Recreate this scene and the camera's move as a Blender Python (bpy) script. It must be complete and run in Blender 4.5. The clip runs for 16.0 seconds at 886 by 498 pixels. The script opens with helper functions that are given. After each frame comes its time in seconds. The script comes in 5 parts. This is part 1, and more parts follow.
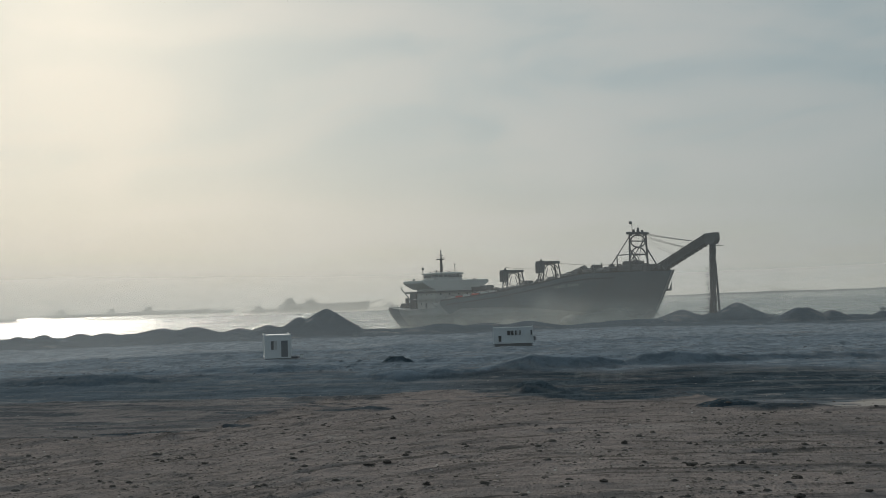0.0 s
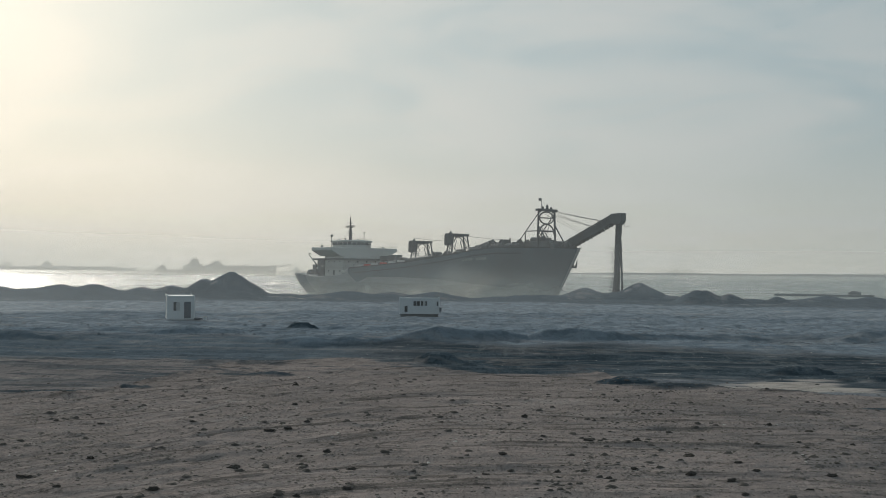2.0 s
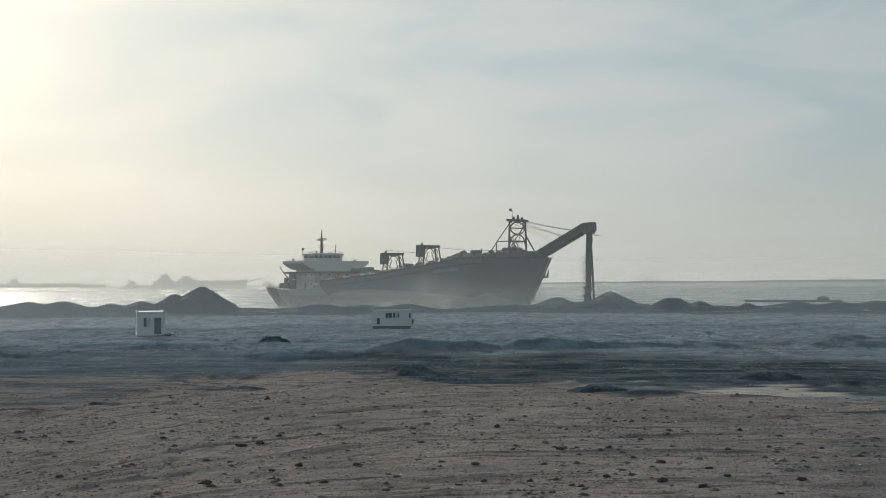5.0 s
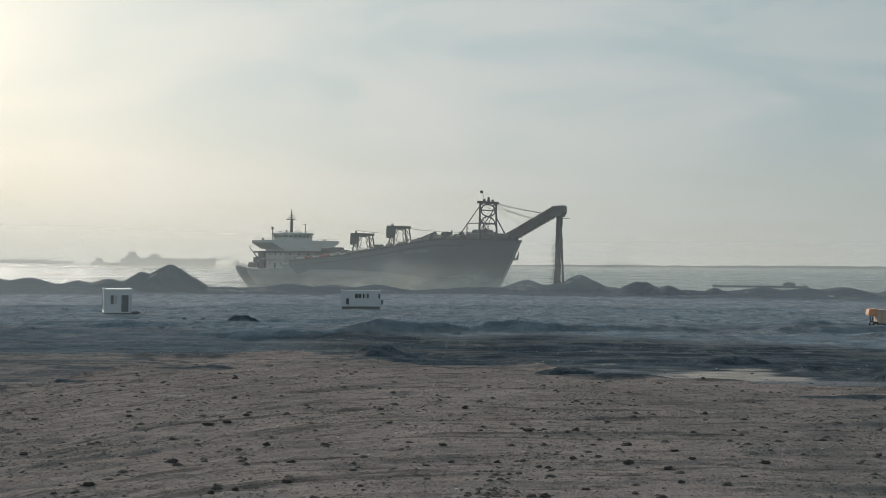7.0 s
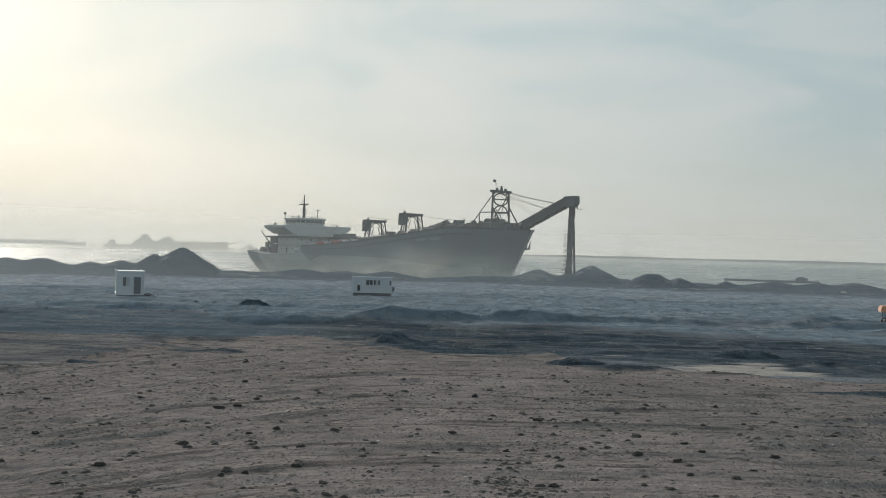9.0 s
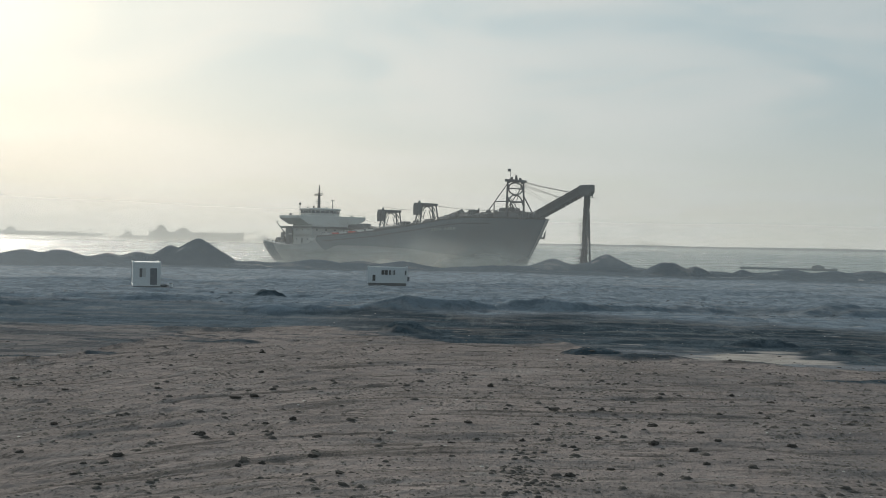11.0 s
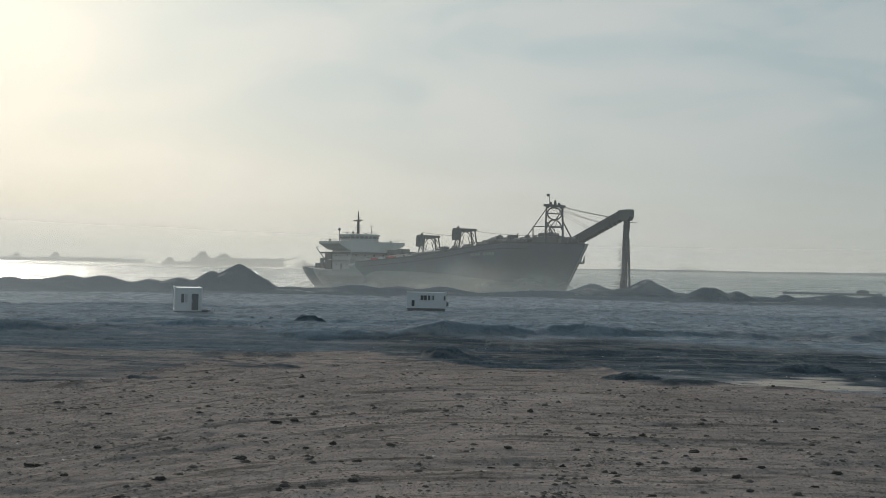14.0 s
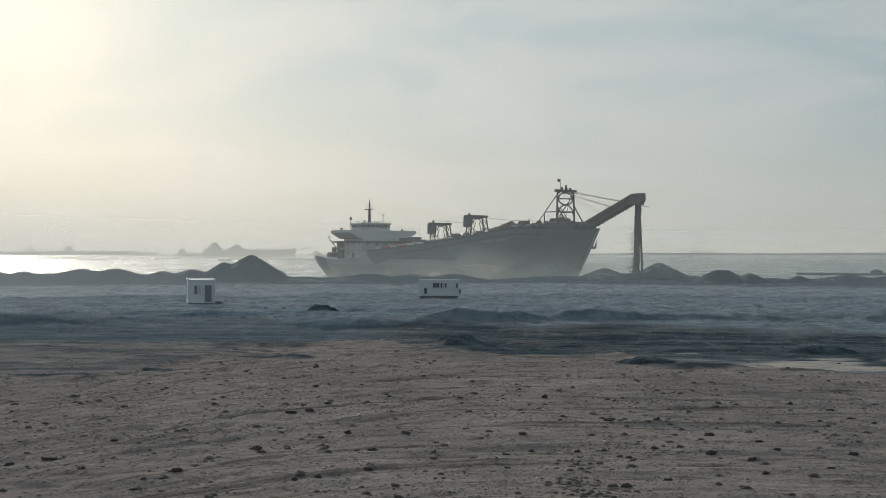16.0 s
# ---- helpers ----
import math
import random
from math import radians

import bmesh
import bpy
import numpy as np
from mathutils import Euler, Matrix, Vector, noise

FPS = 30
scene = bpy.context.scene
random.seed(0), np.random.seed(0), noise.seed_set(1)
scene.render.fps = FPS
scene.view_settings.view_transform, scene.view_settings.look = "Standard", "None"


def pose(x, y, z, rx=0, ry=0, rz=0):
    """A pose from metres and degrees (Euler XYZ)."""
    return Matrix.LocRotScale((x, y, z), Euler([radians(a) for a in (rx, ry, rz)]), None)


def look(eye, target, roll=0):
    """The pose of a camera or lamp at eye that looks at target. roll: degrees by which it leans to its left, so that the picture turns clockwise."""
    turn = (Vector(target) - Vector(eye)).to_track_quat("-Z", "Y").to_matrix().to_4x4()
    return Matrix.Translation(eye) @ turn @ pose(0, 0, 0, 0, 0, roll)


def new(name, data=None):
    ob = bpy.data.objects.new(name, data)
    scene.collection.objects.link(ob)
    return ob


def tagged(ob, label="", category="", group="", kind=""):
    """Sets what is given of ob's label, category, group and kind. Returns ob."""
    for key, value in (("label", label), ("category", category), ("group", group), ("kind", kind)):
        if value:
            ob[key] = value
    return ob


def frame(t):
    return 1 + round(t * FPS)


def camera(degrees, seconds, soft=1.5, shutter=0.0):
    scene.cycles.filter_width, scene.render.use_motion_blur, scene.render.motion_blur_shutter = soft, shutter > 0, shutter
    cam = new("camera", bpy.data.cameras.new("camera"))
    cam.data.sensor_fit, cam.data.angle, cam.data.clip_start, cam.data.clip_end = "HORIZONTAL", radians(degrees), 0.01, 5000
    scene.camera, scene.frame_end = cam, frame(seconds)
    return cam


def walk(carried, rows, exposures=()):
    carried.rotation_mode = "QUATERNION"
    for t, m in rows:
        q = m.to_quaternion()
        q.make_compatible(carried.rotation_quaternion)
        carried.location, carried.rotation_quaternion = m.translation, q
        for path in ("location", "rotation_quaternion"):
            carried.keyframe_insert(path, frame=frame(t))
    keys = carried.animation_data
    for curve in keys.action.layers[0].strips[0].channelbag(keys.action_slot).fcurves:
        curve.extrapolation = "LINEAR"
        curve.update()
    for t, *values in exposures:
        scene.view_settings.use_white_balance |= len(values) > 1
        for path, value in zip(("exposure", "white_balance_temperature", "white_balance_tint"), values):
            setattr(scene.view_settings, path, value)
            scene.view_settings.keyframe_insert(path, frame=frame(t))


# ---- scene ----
cam = camera(45.05, 16.0, soft=0.9)

# seconds, eye x, y, z, then turn to the left, tilt up and roll in degrees
PATH = [
    (0, 0.030, 0.006, 5.586, 8.969, 2.850, -1.984),
    (0.5, 0.001, -0.008, 5.599, 8.669, 3.143, -1.838),
    (1, -0.008, 0.013, 5.605, 5.268, 1.802, -0.252),
    (1.5, -0.018, 0.020, 5.596, 3.733, 1.502, 0.218),
    (2, -0.016, 0.028, 5.609, 4.127, 1.163, 0.530),
    (2.5, -0.034, 0.014, 5.609, 3.602, 1.223, 0.575),
    (3, -0.029, 0.009, 5.603, 2.979, 1.655, 0.484),
    (3.5, -0.042, 0.014, 5.604, 2.281, 1.483, 0.482),
    (4, -0.029, 0.015, 5.593, 2.603, 1.620, -0.209),
    (6.3, 0.132, -0.069, 5.598, 2.559, 1.818, -0.447),
    (6.5, 0.089, -0.017, 5.585, 1.729, 1.644, -0.125),
    (7, 0.045, 0.023, 5.591, 1.017, 0.780, 0.396),
    (7.5, 0.003, -0.011, 5.585, -0.836, 1.480, 0.737),
    (8, 0.004, -0.055, 5.588, 0.713, 2.019, 1.003),
    (8.5, -0.009, -0.019, 5.606, 2.798, 1.305, 0.999),
    (9, -0.001, 0.041, 5.586, 1.630, 0.135, 1.504),
    (9.2, 0.004, 0.036, 5.645, 1.523, -0.669, 1.297),
    (11.5, -0.004, 0.037, 5.595, 3.331, -0.242, 1.179),
    (12, -0.020, 0.004, 5.596, 6.091, -0.003, 0.863),
    (12.5, -0.018, 0.002, 5.587, 5.971, -0.622, 0.979),
    (13, -0.015, 0.015, 5.603, 5.503, -0.254, 1.256),
    (13.5, -0.004, -0.008, 5.599, 4.145, 0.351, 1.393),
    (14, -0.008, -0.040, 5.587, 4.528, 0.872, 1.090),
    (14.5, -0.004, -0.021, 5.585, 3.774, 0.668, 1.317),
    (15, -0.016, -0.024, 5.602, 3.344, 0.698, 1.255),
    (15.5, -0.021, -0.012, 5.595, 4.337, 0.603, 0.447),
    (16, 0.002, -0.012, 5.597, 5.150, 0.183, 0.056),
]
EXPOSURES = [(0.0, -0.36), (0.6, -0.37), (1.0, -0.22), (2.0, -0.1), (2.5, 0.0), (3.5, 0.02), (6.5, 0.0), (7.0, -0.02), (7.5, 0.1), (8.0, 0.12), (8.5, 0.0), (9.0, 0.12), (11.5, 0.12), (12.0, -0.03), (13.0, -0.06), (16.0, -0.04)]
walk(cam, [(t, pose(x, y, z, 90 + tilt, 0, turn) @ pose(0, 0, 0, 0, 0, roll)) for t, x, y, z, turn, tilt, roll in PATH], EXPOSURES)

# ---- light: a veiled low sun behind thin cloud, over the sea to the left ----
SUN_AZ, SUN_EL = -29.0, 19.0
SUN_DIR = Vector((math.sin(radians(SUN_AZ)) * math.cos(radians(SUN_EL)), math.cos(radians(SUN_AZ)) * math.cos(radians(SUN_EL)), math.sin(radians(SUN_EL))))
sun = new("sun", bpy.data.lights.new("sun", "SUN"))
sun.data.energy, sun.data.angle, sun.data.color = 2.7, radians(3.0), (1.0, 0.93, 0.82)
sun.matrix_world = look(SUN_DIR * 100, (0, 0, 0))

world = bpy.data.worlds.new("world")
scene.world = world
world.use_nodes = True


class Nodes:
    """Short ways to add and link shader nodes."""

    def __init__(self, tree):
        self.tree = tree
        tree.nodes.clear()

    def add(self, kind, **values):
        node = self.tree.nodes.new(kind)
        for key, value in values.items():
            setattr(node, key, value)
        return node

    def link(self, a, b):
        self.tree.links.new(a, b)

    def put(self, socket, value):
        if isinstance(value, bpy.types.NodeSocket):
            self.link(value, socket)
        else:
            socket.default_value = value

    def math(self, op, a, b=0.0, c=0.0, clamp=False):
        node = self.add("ShaderNodeMath", operation=op, use_clamp=clamp)
        for socket, value in zip(node.inputs, (a, b, c)):
            self.put(socket, value)
        return node.outputs[0]

    def mix(self, fac, a, b, blend="MIX"):
        node = self.add("ShaderNodeMix", data_type="RGBA", blend_type=blend)
        self.put(node.inputs[0], fac)
        for socket, value in ((node.inputs[6], a), (node.inputs[7], b)):
            self.put(socket, value if isinstance(value, bpy.types.NodeSocket) else (*value, 1.0))
        return node.outputs[2]

    def noise(self, vector, scale, detail=4.0, rough=0.55, distortion=0.0):
        node = self.add("ShaderNodeTexNoise")
        self.link(vector, node.inputs["Vector"])
        for key, value in (("Scale", scale), ("Detail", detail), ("Roughness", rough), ("Distortion", distortion)):
            node.inputs[key].default_value = value
        return node.outputs[0]

    def ramp(self, fac, lo, hi):
        node = self.add("ShaderNodeMapRange", interpolation_type="SMOOTHSTEP")
        self.put(node.inputs[0], fac)
        node.inputs[1].default_value, node.inputs[2].default_value = lo, hi
        return node.outputs[0]

    def stretch(self, vector, scale):
        node = self.add("ShaderNodeVectorMath", operation="MULTIPLY")
        self.link(vector, node.inputs[0])
        node.inputs[1].default_value = scale
        return node.outputs[0]

    def bump(self, height, strength, distance, normal=None):
        node = self.add("ShaderNodeBump")
        node.inputs["Strength"].default_value, node.inputs["Distance"].default_value = strength, distance
        self.link(height, node.inputs["Height"])
        if normal is not None:
            self.link(normal, node.inputs["Normal"])
        return node.outputs[0]


w = Nodes(world.node_tree)
sky = w.add("ShaderNodeTexSky", sky_type="NISHITA")
sky.sun_disc, sky.sun_elevation, sky.sun_rotation = False, radians(SUN_EL), radians(SUN_AZ)
sky.air_density, sky.dust_density = 1.0, 4.0
direction = w.add("ShaderNodeTexCoord").outputs["Generated"]
dot = w.add("ShaderNodeVectorMath", operation="DOT_PRODUCT")
w.link(direction, dot.inputs[0])
dot.inputs[1].default_value = SUN_DIR
toward = w.math("MAXIMUM", dot.outputs["Value"], 0.0)
sep = w.add("ShaderNodeSeparateXYZ")
w.link(direction, sep.inputs[0])
height = w.math("MAXIMUM", sep.outputs["Z"], 0.0)
# thin high cloud: cream near the horizon, cool grey-blue above, brighter round the sun
veil = w.mix(w.ramp(height, 0.0, 0.2), (0.658, 0.673, 0.622), (0.527, 0.63, 0.65))
plane = w.add("ShaderNodeVectorMath", operation="DIVIDE")
w.link(direction, plane.inputs[0])
lift = w.math("ADD", height, 0.22)
comb = w.add("ShaderNodeCombineXYZ")
for k in range(3):
    w.link(lift, comb.inputs[k])
w.link(comb.outputs[0], plane.inputs[1])
bands = w.noise(w.stretch(plane.outputs[0], (0.75, 1.0, 1.0)), 1.9, 6.0, 0.5, 0.9)
wisps = w.noise(w.stretch(plane.outputs[0], (0.6, 1.0, 1.0)), 4.2, 5.0, 0.55, 0.7)
clouds = w.ramp(w.math("ADD", w.math("MULTIPLY", bands, 0.75), w.math("MULTIPLY", wisps, 0.25)), 0.36, 0.66)
veil = w.mix(w.math("MULTIPLY", clouds, 0.9), veil, (0.669, 0.705, 0.693))
blue_gap = w.math("MULTIPLY", w.ramp(bands, 0.56, 0.36), w.ramp(height, 0.05, 0.2))
veil = w.mix(w.math("MULTIPLY", blue_gap, 0.45), veil, (0.43, 0.555, 0.605))
glow = w.math("ADD", w.math("MULTIPLY", w.math("POWER", toward, 6.5), 0.108), w.math("MULTIPLY", w.math("POWER", toward, 45.0), 0.03))
level = w.add("ShaderNodeVectorMath", operation="DOT_PRODUCT")
w.link(direction, level.inputs[0])
level.inputs[1].default_value = Vector((SUN_DIR.x, SUN_DIR.y, 0)).normalized()
low_glow = w.math("MULTIPLY", w.math("POWER", w.math("MAXIMUM", level.outputs["Value"], 0.0), 14.0), w.ramp(height, 0.22, 0.0))
behind = w.ramp(dot.outputs["Value"], 0.42, 0.98)
veil = w.mix(1.0, veil, w.mix(behind, (0.755, 0.82, 0.86), (1.0, 1.0, 1.0)), "MULTIPLY")
gl = w.add("ShaderNodeVectorMath", operation="SCALE")
gl.inputs[0].default_value = (0.88, 0.98, 0.945)
w.link(glow, gl.inputs["Scale"])
veil = w.mix(1.0, veil, gl.outputs[0], "ADD")
dusk = w.add("ShaderNodeVectorMath", operation="SCALE")
dusk.inputs[0].default_value = (1.0, 0.955, 0.86)
w.link(w.math("MULTIPLY", low_glow, 0.16), dusk.inputs["Scale"])
veil = w.mix(1.0, veil, dusk.outputs[0], "ADD")
back_sky = w.add("ShaderNodeBackground")
w.link(sky.outputs[0], back_sky.inputs[0])
back_sky.inputs[1].default_value = 0.05
back_veil = w.add("ShaderNodeBackground")
w.link(veil, back_veil.inputs[0])
back_veil.inputs[1].default_value = 0.885
total = w.add("ShaderNodeMixShader")
total.inputs[0].default_value = 0.85
w.link(back_sky.outputs[0], total.inputs[1])
w.link(back_veil.outputs[0], total.inputs[2])
out = w.add("ShaderNodeOutputWorld")
w.link(total.outputs[0], out.inputs[0])


# ---- materials ----
def surface(name, color, rough=0.7, metal=0.0, wear=0.25, grain=3.0, dirt=(0.06, 0.055, 0.05), bump=0.2, size=0.03):
    """Painted or raw surface with stains at a large and grain at a small scale."""
    mat = bpy.data.materials.new(name)
    mat.use_nodes = True
    n = Nodes(mat.node_tree)
    where = n.add("ShaderNodeTexCoord").outputs["Object"]
    coarse = n.noise(where, grain * 0.15, 5.0, 0.6)
    fine = n.noise(where, grain * 3.0, 4.0, 0.6)
    col = n.mix(n.math("MULTIPLY", n.ramp(coarse, 0.4, 0.75), wear), color, dirt)
    col = n.mix(n.math("MULTIPLY", n.ramp(fine, 0.35, 0.7), wear * 0.5), col, tuple(c * 0.6 for c in color))
    b = n.add("ShaderNodeBsdfPrincipled")
    n.link(col, b.inputs["Base Color"])
    n.link(n.math("ADD", n.math("MULTIPLY", coarse, 0.2), rough - 0.1), b.inputs["Roughness"])
    b.inputs["Metallic"].default_value = metal
    n.link(n.bump(fine, bump, size), b.inputs["Normal"])
    o = n.add("ShaderNodeOutputMaterial")
    n.link(b.outputs[0], o.inputs[0])
    return mat


def make_ground_material():
    mat = bpy.data.materials.new("site_ground")
    mat.use_nodes = True
    n = Nodes(mat.node_tree)
    where = n.add("ShaderNodeTexCoord").outputs["Object"]
    attr = {k: n.add("ShaderNodeAttribute", attribute_name=k).outputs["Fac"] for k in ("coal", "silt", "pale", "lay")}
    big = n.noise(where, 0.12, 5.0, 0.6)
    mid = n.noise(n.stretch(where, (0.5, 1.0, 1.0)), 1.1, 6.0, 0.65)
    clump = n.noise(n.stretch(where, (1.0, 0.45, 1.0)), 4.5, 5.0, 0.68, 0.3)
    crumb = n.noise(n.stretch(where, (1.0, 0.4, 1.0)), 15.0, 4.0, 0.68)
    furrow = n.noise(n.stretch(where, (0.55, 0.12, 1.0)), 1.0, 8.0, 0.68, 0.5)
    fine = n.noise(where, 45.0, 3.0, 0.6)
    tracks = n.noise(n.stretch(where, (0.10, 1.5, 1.0)), 1.0, 6.0, 0.62, 0.6)
    parts = n.add("ShaderNodeSeparateXYZ")
    n.link(where, parts.inputs[0])
    along = n.add("ShaderNodeCombineXYZ")
    n.link(parts.outputs[0], along.inputs[0]), n.link(attr["lay"], along.inputs[1])
    along = along.outputs[0]
    ruts = n.noise(n.stretch(along, (0.09, 1.1, 1.0)), 1.0, 6.0, 0.6, 0.5)
    scrape = n.noise(n.stretch(along, (0.35, 3.2, 1.0)), 1.0, 5.0, 0.62, 0.4)
    col = n.mix(n.ramp(big, 0.35, 0.65), (0.295, 0.253, 0.24), (0.236, 0.205, 0.195))
    col = n.mix(n.math("MULTIPLY", n.ramp(ruts, 0.56, 0.63), 0.62), col, (0.08, 0.073, 0.069))
    col = n.mix(n.math("MULTIPLY", n.ramp(scrape, 0.57, 0.66), 0.6), col, (0.075, 0.069, 0.065))
    col = n.mix(n.math("MULTIPLY", n.ramp(scrape, 0.45, 0.36), 0.35), col, (0.35, 0.318, 0.305))
    col = n.mix(n.math("MULTIPLY", n.ramp(mid, 0.56, 0.7), 0.3), col, (0.085, 0.078, 0.072))
    col = n.mix(n.math("MULTIPLY", n.math("MULTIPLY", n.ramp(clump, 0.5, 0.6), n.ramp(mid, 0.46, 0.62)), 0.55), col, (0.055, 0.051, 0.047))
    col = n.mix(n.math("MULTIPLY", n.ramp(crumb, 0.56, 0.66), 0.5), col, (0.05, 0.046, 0.042))
    col = n.mix(n.math("MULTIPLY", n.ramp(fine, 0.6, 0.7), 0.7), col, (0.36, 0.335, 0.305))
    patch = n.noise(n.stretch(where, (0.55, 1.0, 1.0)), 0.42, 8.0, 0.7, 0.9)
    silt = n.mix(n.ramp(patch, 0.38, 0.62), (0.218, 0.26, 0.303), (0.136, 0.167, 0.2))
    silt = n.mix(n.math("MULTIPLY", n.ramp(furrow, 0.52, 0.62), 0.5), silt, (0.085, 0.108, 0.128))
    silt = n.mix(n.math("MULTIPLY", n.ramp(furrow, 0.45, 0.38), 0.25), silt, (0.34, 0.385, 0.42))
    silt = n.mix(n.math("MULTIPLY", n.ramp(tracks, 0.56, 0.68), 0.4), silt, (0.27, 0.30, 0.33))
    silt = n.mix(n.math("MULTIPLY", n.ramp(clump, 0.54, 0.66), 0.25), silt, (0.08, 0.092, 0.108))
    col = n.mix(attr["silt"], col, silt)
    dark = n.mix(n.ramp(patch, 0.42, 0.62), (0.044, 0.06, 0.074), (0.085, 0.108, 0.128))
    dark = n.mix(n.math("MULTIPLY", n.ramp(clump, 0.5, 0.62), 0.6), dark, (0.036, 0.048, 0.058))
    dark = n.mix(n.math("MULTIPLY", n.ramp(furrow, 0.54, 0.64), 0.35), dark, (0.18, 0.2, 0.205))
    col = n.mix(attr["coal"], col, dark)
    col = n.mix(attr["pale"], col, n.mix(n.ramp(mid, 0.4, 0.7), (0.43, 0.39, 0.36), (0.27, 0.25, 0.235)))
    b = n.add("ShaderNodeBsdfPrincipled")
    n.link(col, b.inputs["Base Color"])
    b.inputs["Roughness"].default_value = 0.95
    b.inputs["Specular IOR Level"].default_value = 0.0
    rise = n.math("ADD", n.math("MULTIPLY", clump, 0.7), n.math("MULTIPLY", crumb, 0.3))
    coarse = n.bump(scrape, 0.7, 0.12, n.bump(furrow, 0.8, 0.4))
    n.link(n.bump(rise, 1.0, 0.16, n.bump(mid, 0.8, 0.25, coarse)), b.inputs["Normal"])
    o = n.add("ShaderNodeOutputMaterial")
    n.link(b.outputs[0], o.inputs[0])
    return mat


def make_sea_material():
    mat = bpy.data.materials.new("sea_water")
    mat.use_nodes = True
    n = Nodes(mat.node_tree)
    where = n.add("ShaderNodeTexCoord").outputs["Object"]
    swell = n.noise(n.stretch(where, (0.6, 1.0, 1.0)), 0.10, 4.0, 0.6)
    chop = n.noise(n.stretch(where, (0.7, 1.0, 1.0)), 0.36, 9.0, 0.7)
    b = n.add("ShaderNodeBsdfPrincipled")
    n.link(n.mix(n.ramp(swell, 0.35, 0.65), (0.06, 0.12, 0.118), (0.085, 0.145, 0.138)), b.inputs["Base Color"])
    slick = n.noise(n.stretch(where, (0.3, 1.0, 1.0)), 0.07, 7.0, 0.72, 1.2)
    n.link(n.math("ADD", n.math("MULTIPLY", n.ramp(slick, 0.35, 0.68), 0.24), 0.2), b.inputs["Roughness"])
    b.inputs["IOR"].default_value = 1.33
    ripple = n.noise(n.stretch(where, (0.55, 0.06, 1.0)), 1.0, 3.0, 0.6)
    n.link(n.bump(ripple, 1.0, 5.0, n.bump(chop, 1.0, 1.5, n.bump(slick, 0.3, 1.5, n.bump(swell, 0.7, 1.8)))), b.inputs["Normal"])
    o = n.add("ShaderNodeOutputMaterial")
    n.link(b.outputs[0], o.inputs[0])
    return mat


M_GROUND, M_SEA = make_ground_material(), make_sea_material()
M_HULL = surface("hull_dark_paint", (0.115, 0.15, 0.17), 0.55, 0.0, 0.22, 0.5, (0.09, 0.06, 0.045))
M_HULL_LOW = surface("hull_grey_paint", (0.31, 0.33, 0.33), 0.6, 0.0, 0.25, 0.5, (0.11, 0.085, 0.07))
M_NAME = surface("worn_name_paint", (0.24, 0.265, 0.27), 0.6, 0.0, 0.4, 0.5)
M_WHITE = surface("ship_white_paint", (0.46, 0.47, 0.46), 0.5, 0.0, 0.3, 0.8, (0.3, 0.26, 0.22))
M_DARK = surface("dark_deck_steel", (0.085, 0.095, 0.102), 0.6, 0.0, 0.4, 1.5, (0.08, 0.055, 0.04))
M_CABIN = surface("cabin_white_panel", (0.45, 0.49, 0.52), 0.5, 0.0, 0.2, 2.0, (0.4, 0.38, 0.35), 0.05)
M_GLASS = surface("dark_window_glass", (0.02, 0.025, 0.03), 0.12, 0.0, 0.05, 2.0)
M_COAL = surface("black_sand", (0.05, 0.057, 0.062), 0.95, 0.0, 0.4, 4.0, (0.07, 0.068, 0.066), 0.8, 0.05)
# far hulls: grey lightened so the paint itself holds some haze
M_FAR_SHIP = surface("haze_paled_grey_paint", (0.5, 0.51, 0.5), 0.7, 0.0, 0.25, 0.3, (0.3, 0.29, 0.28))
M_ORANGE = surface("orange_machine_paint", (0.58, 0.29, 0.17), 0.5, 0.0, 0.3, 2.0)
M_TAN = surface("dusty_tan_paint", (0.5, 0.39, 0.32), 0.6, 0.0, 0.4, 2.0, (0.2, 0.17, 0.14))
M_RUBBER = surface("black_rubber", (0.025, 0.025, 0.026), 0.85, 0.0, 0.3, 4.0, (0.1, 0.09, 0.08))
M_REDLEAD = surface("red_lead_paint", (0.52, 0.07, 0.04), 0.6, 0.0, 0.3, 2.0)
# far windows lightened likewise, haze in their colour
M_FAR_GLASS = surface("far_window_band", (0.4, 0.41, 0.4), 0.3, 0.0, 0.1, 0.5)
M_SHORE = surface("breakwater_rock", (0.2, 0.22, 0.225), 0.9, 0.0, 0.4, 0.02, (0.26, 0.27, 0.27))
# greyer than the dark glass; on the ship's windows this mimics haze
M_GLASS_SOFT = surface("greyed_window_glass", (0.07, 0.08, 0.09), 0.2, 0.0, 0.2, 2.0)
M_PALE_PANE = surface("pale_window_pane", (0.32, 0.34, 0.35), 0.4, 0.0, 0.15, 2.0)
M_DOOR = surface("dark_grey_steel", (0.06, 0.078, 0.1), 0.45, 0.0, 0.25, 2.0)
M_CLOD = surface("dark_earth_clod", (0.06, 0.053, 0.048), 0.95, 0.0, 0.5, 8.0, (0.07, 0.062, 0.055), 0.8, 0.04)
M_GRAVEL = surface("brown_gravel", (0.12, 0.105, 0.09), 0.95, 0.0, 0.6, 6.0, (0.05, 0.045, 0.04))
M_LUMP = surface("grey_spoil", (0.14, 0.16, 0.185), 0.95, 0.0, 0.6, 2.0, (0.04, 0.043, 0.047))
M_PALE = surface("pale_pebble", (0.45, 0.43, 0.4), 0.8, 0.0, 0.3, 6.0)
# near-white base colour stands in for haze over the faintest ships
M_FAINT = surface("haze_paled_white_paint", (0.72, 0.72, 0.7), 0.8, 0.0, 0.1, 0.1, (0.6, 0.6, 0.58))


